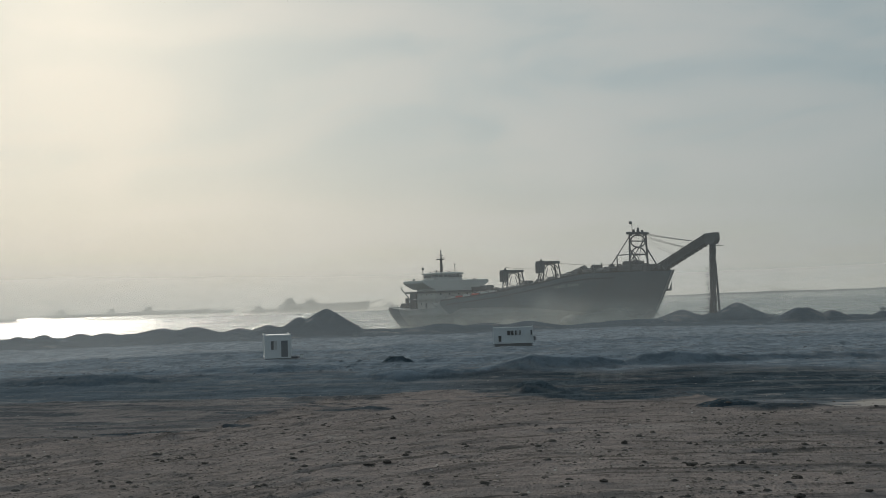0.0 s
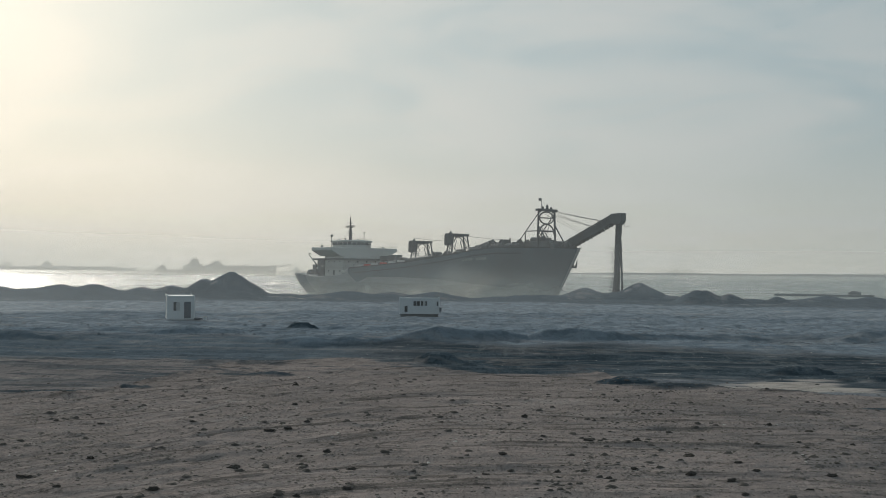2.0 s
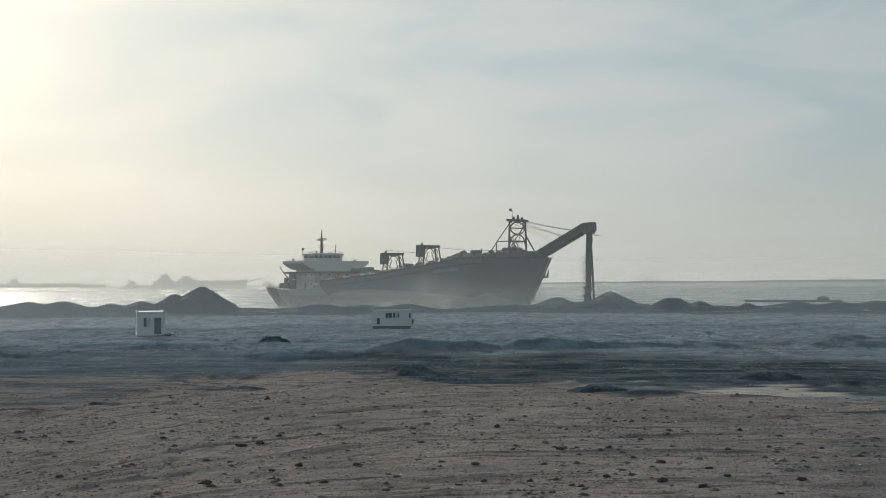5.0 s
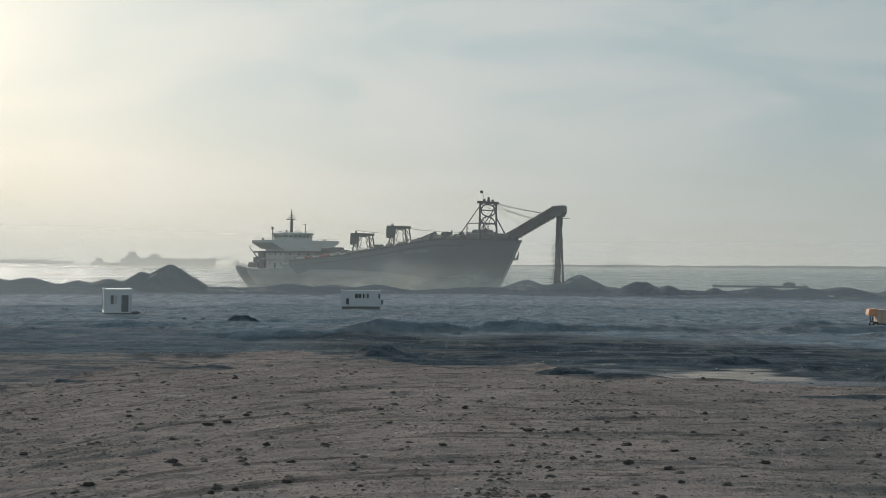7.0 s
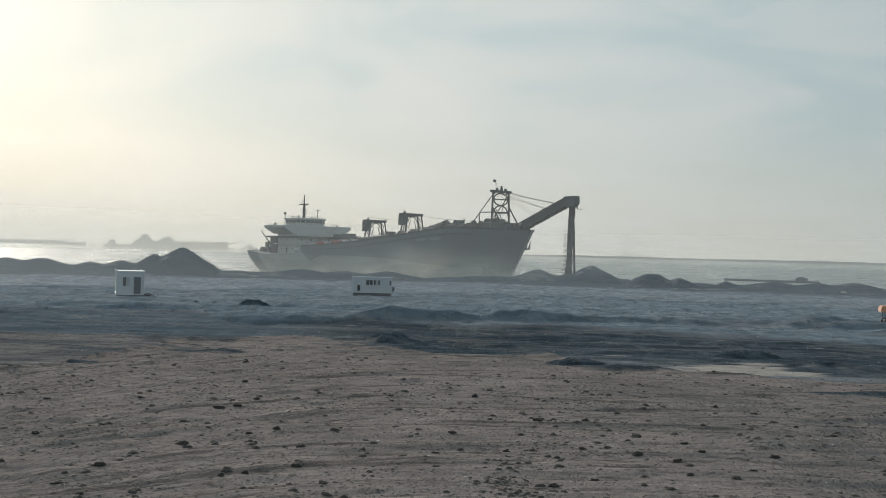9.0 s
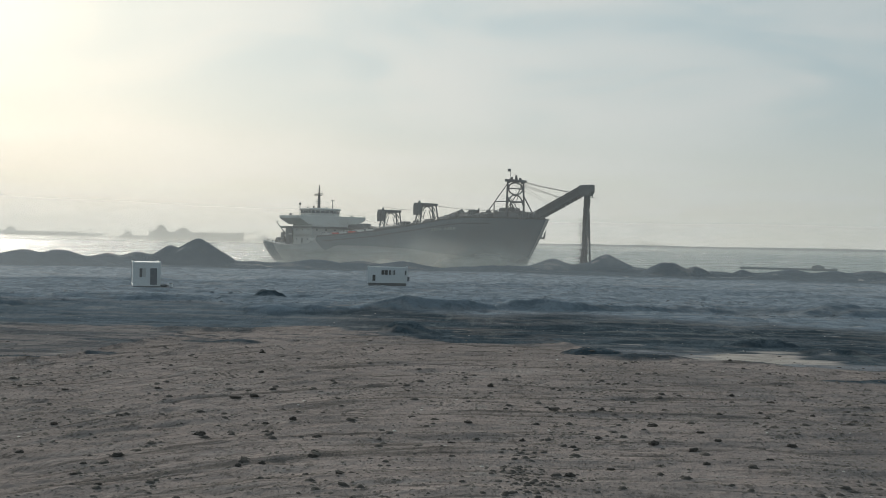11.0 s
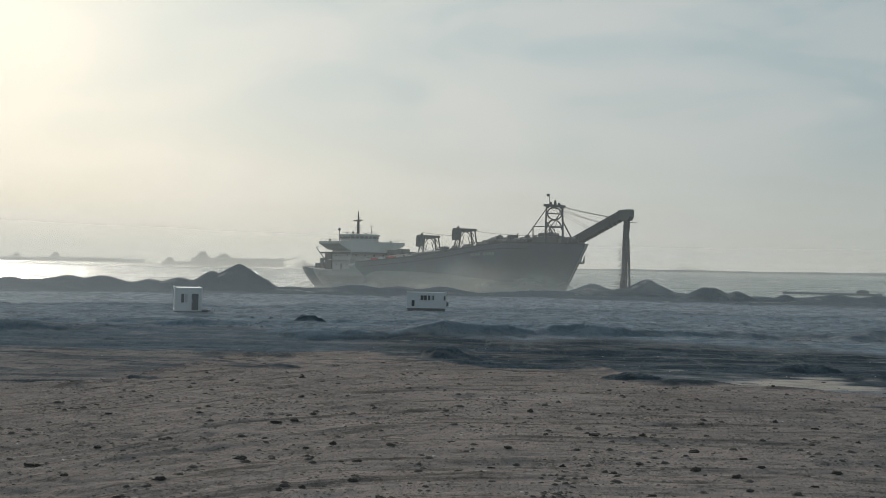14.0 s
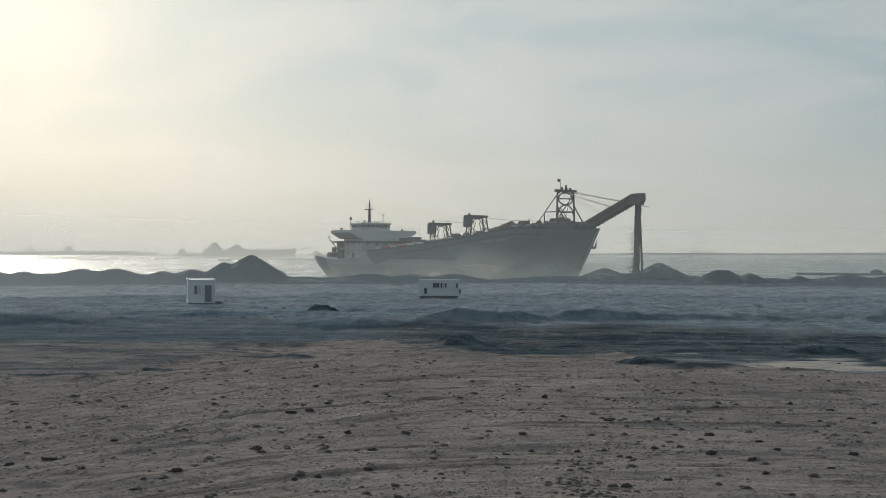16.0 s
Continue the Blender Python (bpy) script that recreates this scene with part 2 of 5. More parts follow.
def make_haze_material(name, color, scale, spread):
    """Thin airborne dust or mist: lets most light through and scatters the rest; the attribute "thick" says how much."""
    mat = bpy.data.materials.new(name)
    mat.use_nodes = True
    n = Nodes(mat.node_tree)
    where = n.add("ShaderNodeTexCoord").outputs["Object"]
    thick = n.add("ShaderNodeAttribute", attribute_name="thick").outputs["Fac"]
    wisps = n.noise(n.stretch(where, scale), 1.0, 5.0, 0.55, 0.6)
    share = n.math("MULTIPLY", thick, n.math("ADD", n.math("MULTIPLY", n.ramp(wisps, 0.3, 0.7), spread), 1.0 - spread / 2), clamp=True)
    d, t, m = n.add("ShaderNodeBsdfDiffuse"), n.add("ShaderNodeBsdfTranslucent"), n.add("ShaderNodeMixShader")
    d.inputs[0].default_value = t.inputs[0].default_value = (*color, 1)
    clear, whole, o = n.add("ShaderNodeBsdfTransparent"), n.add("ShaderNodeMixShader"), n.add("ShaderNodeOutputMaterial")
    n.link(d.outputs[0], m.inputs[1]), n.link(t.outputs[0], m.inputs[2])
    n.link(share, whole.inputs[0]), n.link(clear.outputs[0], whole.inputs[1]), n.link(m.outputs[0], whole.inputs[2])
    n.link(whole.outputs[0], o.inputs[0])
    return mat


M_DUST = make_haze_material("sand_dust", (0.84, 0.85, 0.8), (0.05, 0.05, 0.09), 0.7)
M_MIST = make_haze_material("sea_mist", (0.97, 0.93, 0.86), (0.0015, 0.0015, 0.008), 0.1)
M_AIR = make_haze_material("shore_haze", (0.86, 0.89, 0.91), (0.02, 0.02, 0.05), 0.3)


# ---- building helpers ----
def mesh_object(name, verts, faces, material, parent=None, label="", smooth=False):
    me = bpy.data.meshes.new(name)
    me.from_pydata([tuple(map(float, v)) for v in verts], [], faces)
    me.materials.append(material)
    if smooth:
        me.polygons.foreach_set("use_smooth", [True] * len(me.polygons))
    me.update()
    ob = new(name, me)
    ob.parent = parent
    if label:
        tagged(ob, label)
    return ob


def part(name, bm, material, parent=None, label="", smooth=False):
    """Links a bmesh as one mesh object under a thing or a part."""
    bmesh.ops.recalc_face_normals(bm, faces=bm.faces)
    me = bpy.data.meshes.new(name)
    bm.to_mesh(me)
    bm.free()
    me.materials.append(material)
    if smooth:
        me.polygons.foreach_set("use_smooth", [True] * len(me.polygons))
    ob = new(name, me)
    ob.parent = parent
    if label:
        tagged(ob, label)
    return ob


def thing(name, m, label, category, group="", kind=""):
    ob = new(name)
    ob.matrix_world = m
    ob.empty_display_size = 0.3
    return tagged(ob, label, category, group, kind)


def box(bm, x0, x1, y0, y1, z0, z1, bevel=0.0):
    made = bmesh.ops.create_cube(bm, size=1.0)["verts"]
    for v in made:
        v.co = Vector((x0 + (v.co.x + 0.5) * (x1 - x0), y0 + (v.co.y + 0.5) * (y1 - y0), z0 + (v.co.z + 0.5) * (z1 - z0)))
    if bevel:
        edges = list({e for v in made for e in v.link_edges})
        bmesh.ops.bevel(bm, geom=edges, offset=bevel, segments=2, affect="EDGES", profile=0.6)
    return bm


def tube(bm, a, b, r, r2=None, sides=8):
    a, b = Vector(a), Vector(b)
    made = bmesh.ops.create_cone(bm, cap_ends=True, segments=sides, radius1=r, radius2=r if r2 is None else r2, depth=(b - a).length)["verts"]
    m = Matrix.Translation((a + b) / 2) @ (b - a).to_track_quat("Z", "Y").to_matrix().to_4x4()
    bmesh.ops.transform(bm, matrix=m, verts=made)
    return bm


def boxed(*args, **kw):
    return box(bmesh.new(), *args, **kw)


def tubed(*args, **kw):
    return tube(bmesh.new(), *args, **kw)


def lattice(x, y, seed):
    """Smooth value noise on numpy arrays, -1 to 1."""
    xi, yi = np.floor(x).astype(np.int64), np.floor(y).astype(np.int64)
    fx, fy = x - xi, y - yi
    fx, fy = fx * fx * (3 - 2 * fx), fy * fy * (3 - 2 * fy)

    def hashed(i, j):
        h = (i * 374761393 + j * 668265263 + seed * 1274126177) & 0x7FFFFFFF
        h = ((h ^ (h >> 13)) * 1103515245) & 0x7FFFFFFF
        return ((h ^ (h >> 16)) & 0xFFFF) / 32767.5 - 1.0

    a, b, c, d = hashed(xi, yi), hashed(xi + 1, yi), hashed(xi, yi + 1), hashed(xi + 1, yi + 1)
    return (a * (1 - fx) + b * fx) * (1 - fy) + (c * (1 - fx) + d * fx) * fy


def fbm(x, y, seed, octaves=4):
    total, size = np.zeros_like(x), 1.0
    for k in range(octaves):
        total += lattice(x, y, seed + k) * size
        x, y, size = x * 2.03 + 5.1, y * 2.03 - 3.7, size * 0.5
    return total


def step(v, lo, hi):
    s = np.clip((v - lo) / (hi - lo), 0, 1)
    return s * s * (3 - 2 * s)


# ---- ground ----
SEA_Z = -3.0
# heaps of dumped black sand along the shore: x, y, top z, spread at the foot
HEAPS = [
    (-134, 211, 1.5, 7), (-127.7, 214.9, 1.8, 6), (-123.3, 217.5, 2.0, 7), (-116.8, 221, 1.9, 8), (-111.8, 223.6, 1.8, 9),
    (-101, 228.9, 2.1, 15), (-94.2, 231.5, 2.3, 13), (-84.8, 235.2, 1.6, 10), (-78.7, 237.3, 2.1, 11), (-71.9, 239.4, 3.7, 8),
    (-66, 241.1, 5.2, 11), (-39.5, 246.8, 0.95, 16), (-30, 248, 0.7, 14), (-20, 249, 0.75, 13),
    (25.9, 290, 0.6, 8), (16.9, 277.5, 2.0, 9), (30.5, 276.3, 3.3, 9.5), (23, 277, 0.3, 8), (40.2, 246.7, 2.2, 7), (42.2, 246.5, 2.0, 6.5), (47.4, 245.5, 1.25, 6), (57.5, 243.3, 0.9, 5),
    (67.5, 240.7, 1.2, 13), (76, 238.2, 1.0, 12), (83.7, 235.6, 1.3, 13), (95.6, 231, 2.1, 9), (106, 227, 2.2, 9),
]
# low spoil piles on the site: x, y, height, half length along x, half width along y, dark sand share
PILES = [
    (-20.3, 99.3, 0.62, 1.5, 1.0, 1.0), (-4.9, 66.2, 0.42, 1.5, 1.6, 1.0), (5.4, 54.4, 0.36, 1.5, 1.0, 1.0), (7.6, 52.9, 0.14, 2.6, 0.6, 0.9),
    (24.3, 56.5, 1.0, 2.6, 1.5, 1.0), (22.9, 50.9, 0.4, 2.4, 1.3, 0.0), (16.6, 65.4, 0.4, 2.2, 1.0, 1.0), (19.6, 61.6, 0.3, 2.0, 0.8, 1.0),
    (-31, 92, 0.5, 9, 2, 0.1), (-43, 82, 0.6, 7, 2.5, 0.5), (32, 91, 0.6, 7, 2, 0.2), (-15.2, 62.0, 0.2, 1.6, 0.8, 0.6), (-18.8, 66.5, 0.2, 2.4, 0.8, 0.5), (-37, 113.5, 0.12, 7, 5, 0.0),
    (18.6, 45.7, 0.06, 4.6, 0.6, 1.0), (-21.5, 49.5, 0.08, 4, 0.6, 0.9), (-14.5, 56, 0.1, 2.6, 0.6, 0.9), (40, 86, 0.5, 8, 2, 0.5),
]


def past_edge(x, y):
    """How far beyond the edge of the brown near ground a place lies, in metres."""
    line = np.interp(x, [-40, -24.5, -19.6, -18.7, -18.5, -17.4, -16.7, -10, -1.2, 2.2, 3.7, 5, 7.5, 11.6, 14.6, 21, 30], [44.6, 45.1, 45.7, 49, 52, 59, 64, 66.5, 66.5, 64.7, 61.4, 58, 53.4, 52, 50.1, 48.3, 47])
    return y - line + 0.5 * fbm(x / 3.5, y / 3.5, 81, 4)


def track_lay(x, y):
    """A coordinate across the wheel tracks, which curve away to the left."""
    u = np.clip(x, -11, 1)
    return y - (u / 10 - u * u / 20) - 1.2 * np.minimum(x + 11, 0)


def bank(x, y):
    """Height and front face of the pushed-up banks of grey sand behind the dark road."""
    d = y - np.interp(x, [-22, -16, -11, -8.9, -4, 0.7, 5, 9.5, 15, 28, 45], [80, 79, 80, 84.1, 84.5, 87.4, 86.1, 88.5, 90.5, 91, 90]) + 0.45 * fbm(x / 2.5, y / 2.5, 221, 4)
    h = np.interp(x, [-21, -17, -13.5, -11, -9.6, -6.8, -3, -0.2, 0.7, 1.7, 3.2, 6, 9, 14, 20, 30, 44], [0, 0.55, 0.45, 0.25, 0.35, 1.0, 0.85, 0.55, 0.3, 0.85, 0.95, 0.85, 0.6, 0.4, 0.35, 0.4, 0.2])
    h = h * (1 + 0.12 * fbm(x / 1.6, y * 0, 225, 3))
    return h * step(d, -0.1, 1.5) * (1 - step(d, 1.9, 9.0)), step(d, -0.2, 0.2) * step(d, 1.8, 1.2) * step(x, -9.6, -8.5)


def ground_height(x, y):
    r = np.hypot(x, y)
    far = step(r, 95, 150)
    z = -1.15 * far + 0.0 * r
    shore = 262 - 0.0022 * x * x + 38 * np.exp(-((x - 26) / 18) ** 2) + 4 * lattice(x / 17, y / 17, 5)
    z = z + step(y - shore, -26, -12) * (0.75 + step(x, 20, 60) * 0.15 + 0.75 * step(-x, 45, 75) + 0.45 * step(-x, 70, 85))
    amp = np.clip((r - 60) / 60, 0.12, 1.0)
    z = z + amp * (0.2 * fbm(x / 9, y / 4, 11, 4) + 0.27 * (0.5 - np.abs(fbm(x / 3.0, y / 3.4, 31, 4))) + 0.05 * fbm(x / 1.2, y / 1.2, 41, 2))
    z = z + 0.05 * fbm(x / 2.5, y / 0.8, 51, 3) * (1 - amp * 0.5) + 0.25 * lattice(x / 22, y / 14, 71) * amp
    # the worked pit on the left, a little lower than the near ground
    beyond = past_edge(x, y)
    z = z - (0.34 * step(beyond, 0.0, 1.3) - 0.1 * step(beyond, -1.4, -0.1) * step(beyond, 1.0, 0.0)) * (1 - step(y, 72, 84))
    z = z + bank(x, y)[0]
    lay = track_lay(x, y)
    bare = step(beyond, 0.5, -1.0) * step(r, 12, 20)
    z = z + bare * (0.05 * fbm(x / 5, lay / 0.7, 61, 3) + 0.07 * np.minimum(0.15 - np.abs(fbm(x / 14, lay / 1.5, 65, 2)), 0.08))
    for px, py, h, lx, ly, _ in PILES:
        d = ((x - px) / lx) ** 2 + ((y - py) / ly) ** 2
        near = d < 4
        rough = 0.3 if lx < 4 else 0.1
        d = d[near] + rough * fbm(x[near] * 0.9, y[near] * 0.9, 91, 4)
        z[near] = z[near] + h * np.clip(1.05 - d, 0, 1) ** 0.8 * (1 + 0.5 * rough * fbm(x[near] * 2.2, y[near] * 2.2, 93, 3))
    for px, py, pz, pr in ((-36.0, 113.6, 0.0, 4.5), (-14.4, 154.8, -1.12, 5.5), (39.5, 101.0, -0.2, 3.0)):
        pad = step(np.hypot(x - px, y - py), pr * 1.5, pr * 0.8)
        z = z * (1 - pad) + (pz + 0.02 * lattice(x * 2, y * 2, 99)) * pad
    for px, py, top, rad in HEAPS:
        d = np.hypot(x - px, y - py)
        near = d < rad * 1.6
        dd = np.sqrt(d[near] ** 2 + (rad * 0.07) ** 2) * (1 + 0.07 * lattice(x[near] / 2.2, y[near] / 2.2, 95))
        hill = top + (top + 1.8) * 0.07 - (top + 1.8) * np.clip(dd / rad, 0, 1.6)
        gap = z[near] - hill
        z[near] = 0.5 * (z[near] + hill + np.sqrt(gap * gap + 0.12)) - 0.12
    z = np.where(y > shore - 6, np.minimum(z, np.maximum(z - step(y - shore, -6, 16) * 12, -9)), z)
    return z


def ground_zones(x, y):
    r = np.hypot(x, y)
    warp = 6 * fbm(x / 16, y / 9, 101, 4) + 1.8 * fbm(x / 2.8, y / 1.1, 105, 4)
    left = np.clip(np.degrees(np.arctan2(-x, np.maximum(y, 1.0))), 0, 60)
    inner, outer = 60 + 0.55 * left, 84 + 0.6 * left
    silt = step(r + warp - outer, -10, 4)
    coal = step(r + warp * 0.8 - inner, -1.2, 1.2) * (1 - step(r + warp * 0.6 - outer, -6, 3))
    silt = np.maximum(silt, coal * step(left, 2, 12))
    coal = coal * (1 - 0.45 * step(left, 2, 14)) * (0.8 + 0.2 * step(fbm(x / 6, y / 2.2, 121, 5), -0.45, 0.15))
    deep = past_edge(x, y)
    left_side = step(-x, 13, 16)
    pit = step(deep, 0.0, 0.8) * left_side
    # dark sand line along the drop, with the bank's shade painted in
    rim = step(deep, -0.3, 0.1) * step(deep, 1.3, 0.5) * step(fbm(x / 4, y / 2, 135, 3), -0.75, -0.1)
    silt = np.maximum(silt, 0.14 * pit)
    coal = np.maximum(coal, np.maximum(pit * (0.2 + 0.45 * step(fbm(x / 9, y / 0.9, 131, 3), 0.2, 0.4)), rim * 0.85) * (r < 80))
    pushed, face = bank(x, y)
    crest = step(pushed, 0.04, 0.25)
    coal, silt = coal * (1 - 0.9 * crest), np.maximum(silt, crest)
    # front faces tinted darker: the banks' shade put into the sand colour
    coal = np.maximum(coal, 0.2 * face)
    coal = np.maximum(coal, 0.75 * step(fbm(x / 5, y / 1.1, 231, 4), 0.2, 0.5) * step(r, 56, 62) * step(r, 86, 76) * (1 - crest))
    silt = np.maximum(silt, 0.65 * step(deep, 0.0, 0.8) * step(x, 3, 7) * (y < 90))
    coal = np.maximum(coal, step(r, 218, 234) * 0.7)
    pale = np.exp(-((x - 13.6) / 4.4) ** 2 - ((y - 56.3 - 0.55 * (x - 13.6)) / 3.0) ** 2) + np.exp(-((x - 23.0) / 2.6) ** 2 - ((y - 51.0) / 1.5) ** 2)
    pale = pale * step(deep, -0.2, 0.6)
    pale = step(pale + 0.28 * fbm(x / 3, y / 1.5, 141, 4), 0.22, 0.55)
    pale2 = step(lattice(x / 9, y / 3.5, 151) + 0.5 * fbm(x / 2.5, y / 1.0, 161, 3), 0.55, 1.0) * silt * 0.2
    pale2 = np.maximum(pale2, 0.16 * step(fbm(x / 11, y / 0.7, 241, 3), 0.4, 0.65) * step(r, 58, 64) * step(r, 104, 92))
    pale2 = np.maximum(pale2, 0.6 * step(np.exp(-((x + 66) / 2.6) ** 2 - ((y - 138) / 1.6) ** 2) + 0.2 * fbm(x, y, 191, 3), 0.2, 0.5))
    for px, py, h, lx, ly, share in PILES:
        d = ((x - px) / lx) ** 2 + ((y - py) / ly) ** 2 + 0.3 * fbm(x / 1.5, y / 1.2, 171, 3)
        on = step(d, 1.25, 0.75)
        coal = np.maximum(coal, on * share)
        pale = pale * (1 - on * (share > 0))
    coal = coal * (1 - pale)
    # near ground turned darker towards the right, broken up by noise
    coal = np.maximum(coal, 0.3 * step(x - 0.08 * y, -4, 10) * (0.35 + 0.65 * step(fbm(x / 0.9, y / 1.8, 211, 4), -0.35, 0.35)) * (1 - step(r, 44, 56)))
    wet = np.exp(-((x - 16.6) / 3.8) ** 2 - ((y - 52.3) / 1.7) ** 2)
    silt = np.maximum(silt, step(wet + 0.3 * fbm(x / 2.5, y / 1.2, 181, 3), 0.3, 0.7) * 0.55)
    return coal, silt, np.clip(pale + pale2, 0, 1)


def polar_sheet(radii, angles, height_at):
    rr, aa = np.meshgrid(radii, angles, indexing="ij")
    x, y = rr * np.sin(aa), rr * np.cos(aa)
    z = height_at(x.ravel(), y.ravel())
    verts = np.stack([x.ravel(), y.ravel(), z], 1)
    nr, na = len(radii), len(angles)
    i, j = np.meshgrid(np.arange(nr - 1), np.arange(na - 1), indexing="ij")
    a = (i * na + j).ravel()
    faces = np.stack([a, a + 1, a + na + 1, a + na], 1)
    return verts, faces


def sheet_object(name, verts, faces, material):
    me = bpy.data.meshes.new(name)
    me.vertices.add(len(verts))
    me.vertices.foreach_set("co", verts.astype(np.float32).ravel())
    me.loops.add(faces.size)
    me.loops.foreach_set("vertex_index", faces.astype(np.int32).ravel())
    me.polygons.add(len(faces))
    me.polygons.foreach_set("loop_start", np.arange(0, faces.size, 4, dtype=np.int32))
    me.update(calc_edges=True)
    me.polygons.foreach_set("use_smooth", [True] * len(faces))
    me.materials.append(material)
    return new(name, me)


fine = np.radians(np.arange(-36, 36.01, 0.09))
coarse = np.radians(np.arange(36, 324.01, 4.0))
ANGLES = np.concatenate([fine, coarse[1:]])
RADII = np.concatenate([[0.0, 3, 7, 11, 15], np.geomspace(18, 110, 480), np.geomspace(110, 330, 260)[1:], np.geomspace(330, 4900, 14)[1:]])
gv, gf = polar_sheet(RADII, ANGLES, ground_height)
ground = sheet_object("ground", gv, gf[:, ::-1], M_GROUND)
tagged(ground, "brown dirt and grey dredged sand with dark tracks", "ground", kind="structure")
for key, values in zip(("coal", "silt", "pale", "lay"), (*ground_zones(gv[:, 0], gv[:, 1]), track_lay(gv[:, 0], gv[:, 1]))):
    ground.data.attributes.new(key, "FLOAT", "POINT").data.foreach_set("value", values.astype(np.float32))

sea_angles = np.radians(np.arange(-80, 80.1, 2.0))
sv, sf = polar_sheet(np.concatenate([np.geomspace(190, 4900, 40)]), sea_angles, lambda x, y: np.full_like(x, SEA_Z))
sea = tagged(sheet_object("water", sv, sf[:, ::-1], M_SEA), "calm grey-green sea glinting in low sun", "sea", kind="structure")


# ---- the discharging dredger ----
SHIP = pose(-86.29, 400.95, SEA_Z, 0, 0, -44.1)
ship = thing("sand_carrier_ship", SHIP, "dark-hulled sand carrier ship with white bridge discharging sand ashore", "ship")


def deck_z(x):
    return float(np.interp(x, [18, 24, 36, 54, 56, 72, 87, 104, 116, 124, 136, 146], [7.4, 7.2, 6.2, 7.0, 9.2, 10.2, 11.3, 13.2, 14.8, 15.5, 15.5, 15.3]))


def hull_point(s, u, side, proud=0.0, low=-1.5):
    """Point of the hull skin: s from stern to bow, u from low to the deck edge."""
    top = deck_z(18.8 + 126.0 * s)
    z = low + (top - low) * u
    up = min(max((z + 1.5) / 17.0, 0.0), 1.0)
    x_min = 22.5 - 6.6 * min(up / 0.5, 1.0)
    x_max = 133.0 + 10.8 * up ** 0.9
    x = x_min + (x_max - x_min) * s
    fore = 1 - (1 - min((x_max - x) / 36.0, 1.0)) ** (1.8 + 1.2 * up)
    aft = np.interp(s, [0, 0.03, 0.1, 0.22], [0.72, 0.85, 0.95, 1.0]) * (0.75 + 0.25 * min(up / 0.35, 1.0))
    return (x, side * (13.0 * fore * aft + proud), z)


def skin(s0, s1, low, high, count, rows, proud=0.0, side=-1):
    verts, faces = [], []
    for i in range(count + 1):
        s = s0 + (s1 - s0) * i / count
        top = deck_z(18.8 + 126.0 * s)
        for j in range(rows):
            z = low(s) + (high(s) - low(s)) * j / (rows - 1)
            verts.append(hull_point(s, (z + 1.5) / (top + 1.5), side, proud))
    for i in range(count):
        for j in range(rows - 1):
            a = i * rows + j
            faces.append((a, a + rows, a + rows + 1, a + 1) if side < 0 else (a + 1, a + rows + 1, a + rows, a))
    return verts, faces


def joined(pieces):
    verts, faces = [], []
    for v, f in pieces:
        faces += [tuple(i + len(verts) for i in face) for face in f]
        verts += v
    return verts, faces


def at_len(x):
    return (x - 18.8) / 126.0


top_of = lambda s: deck_z(18.8 + 126.0 * s)
sides = [skin(0, 1, lambda s: -1.5, top_of, 100, 14, 0.0, k) for k in (-1, 1)]
deck_v = [hull_point(i / 100, 0.97, k) for i in range(101) for k in (-1, 1)]
deck_f = [(2 * i, 2 * i + 2, 2 * i + 3, 2 * i + 1) for i in range(100)]
stern_v = [hull_point(0, j / 8, k) for j in range(9) for k in (-1, 1)]
stern_f = [(2 * j, 2 * j + 1, 2 * j + 3, 2 * j + 2) for j in range(8)]
v, f = joined(sides + [(deck_v, deck_f), (stern_v, stern_f)])
hull = mesh_object("hull", v, f, M_HULL_LOW, ship, "weathered grey steel hull", smooth=False)
for k in (-1, 1):
    low_edge = lambda s: float(np.interp(18.8 + 126 * s, [56, 61, 68, 84, 104, 122, 146], [8.2, 4.4, 6.4, 6.5, 6.0, 4.6, 2.6]))
    v, f = skin(at_len(56.5), 0.997, low_edge, top_of, 80, 8, 0.22, k)
    plating = mesh_object("side_plating", v, f, M_HULL, hull, "dark painted upper hull plating")
    # a rub rail and a bulwark cap along the deck edge
    v, f = skin(at_len(57), 0.995, lambda s: top_of(s) - 0.25, lambda s: top_of(s) + 0.15, 70, 3, 0.4, k)
    mesh_object("bulwark_cap", v, f, M_DARK, hull)
    v, f = skin(0.01, at_len(56), lambda s: top_of(s) - 0.15, lambda s: top_of(s) + 0.05, 30, 3, 0.25, k)
    mesh_object("rub_rail", v, f, M_WHITE if k < 0 else M_DARK, hull, "pale rub rail")
    v, f = skin(at_len(60), 0.9, lambda s: top_of(s) - 1.9, lambda s: top_of(s) - 1.6, 60, 3, 0.45, k)
    mesh_object("fender_strake", v, f, M_DARK, hull)


    v, f = skin(0.0, at_len(29.5), lambda s: 0.6, top_of, 16, 8, 0.2, k)
    mesh_object("stern_plating", v, f, M_HULL, hull, "dark stern plating")
stern_v = [tuple(Vector(hull_point(0, 0.15 + 0.85 * j / 8, k)) - Vector((0.15, 0, 0))) for j in range(9) for k in (-1, 1)]
mesh_object("transom", stern_v, stern_f, M_HULL, hull, "dark transom")


def railing(name, points, parent, tall=1.1, gap=2.0, r=0.045):
    bm = bmesh.new()
    for a, b in zip(points, points[1:]):
        a, b = Vector(a), Vector(b)
        for k in (0.55, 1.0):
            tube(bm, a + Vector((0, 0, tall * k)), b + Vector((0, 0, tall * k)), r, sides=5)
        count = max(1, int((b - a).length / gap))
        for i in range(count + 1):
            p = a.lerp(b, i / count)
            tube(bm, p, p + Vector((0, 0, tall)), r, sides=5)
    return part(name, bm, M_DARK, parent)


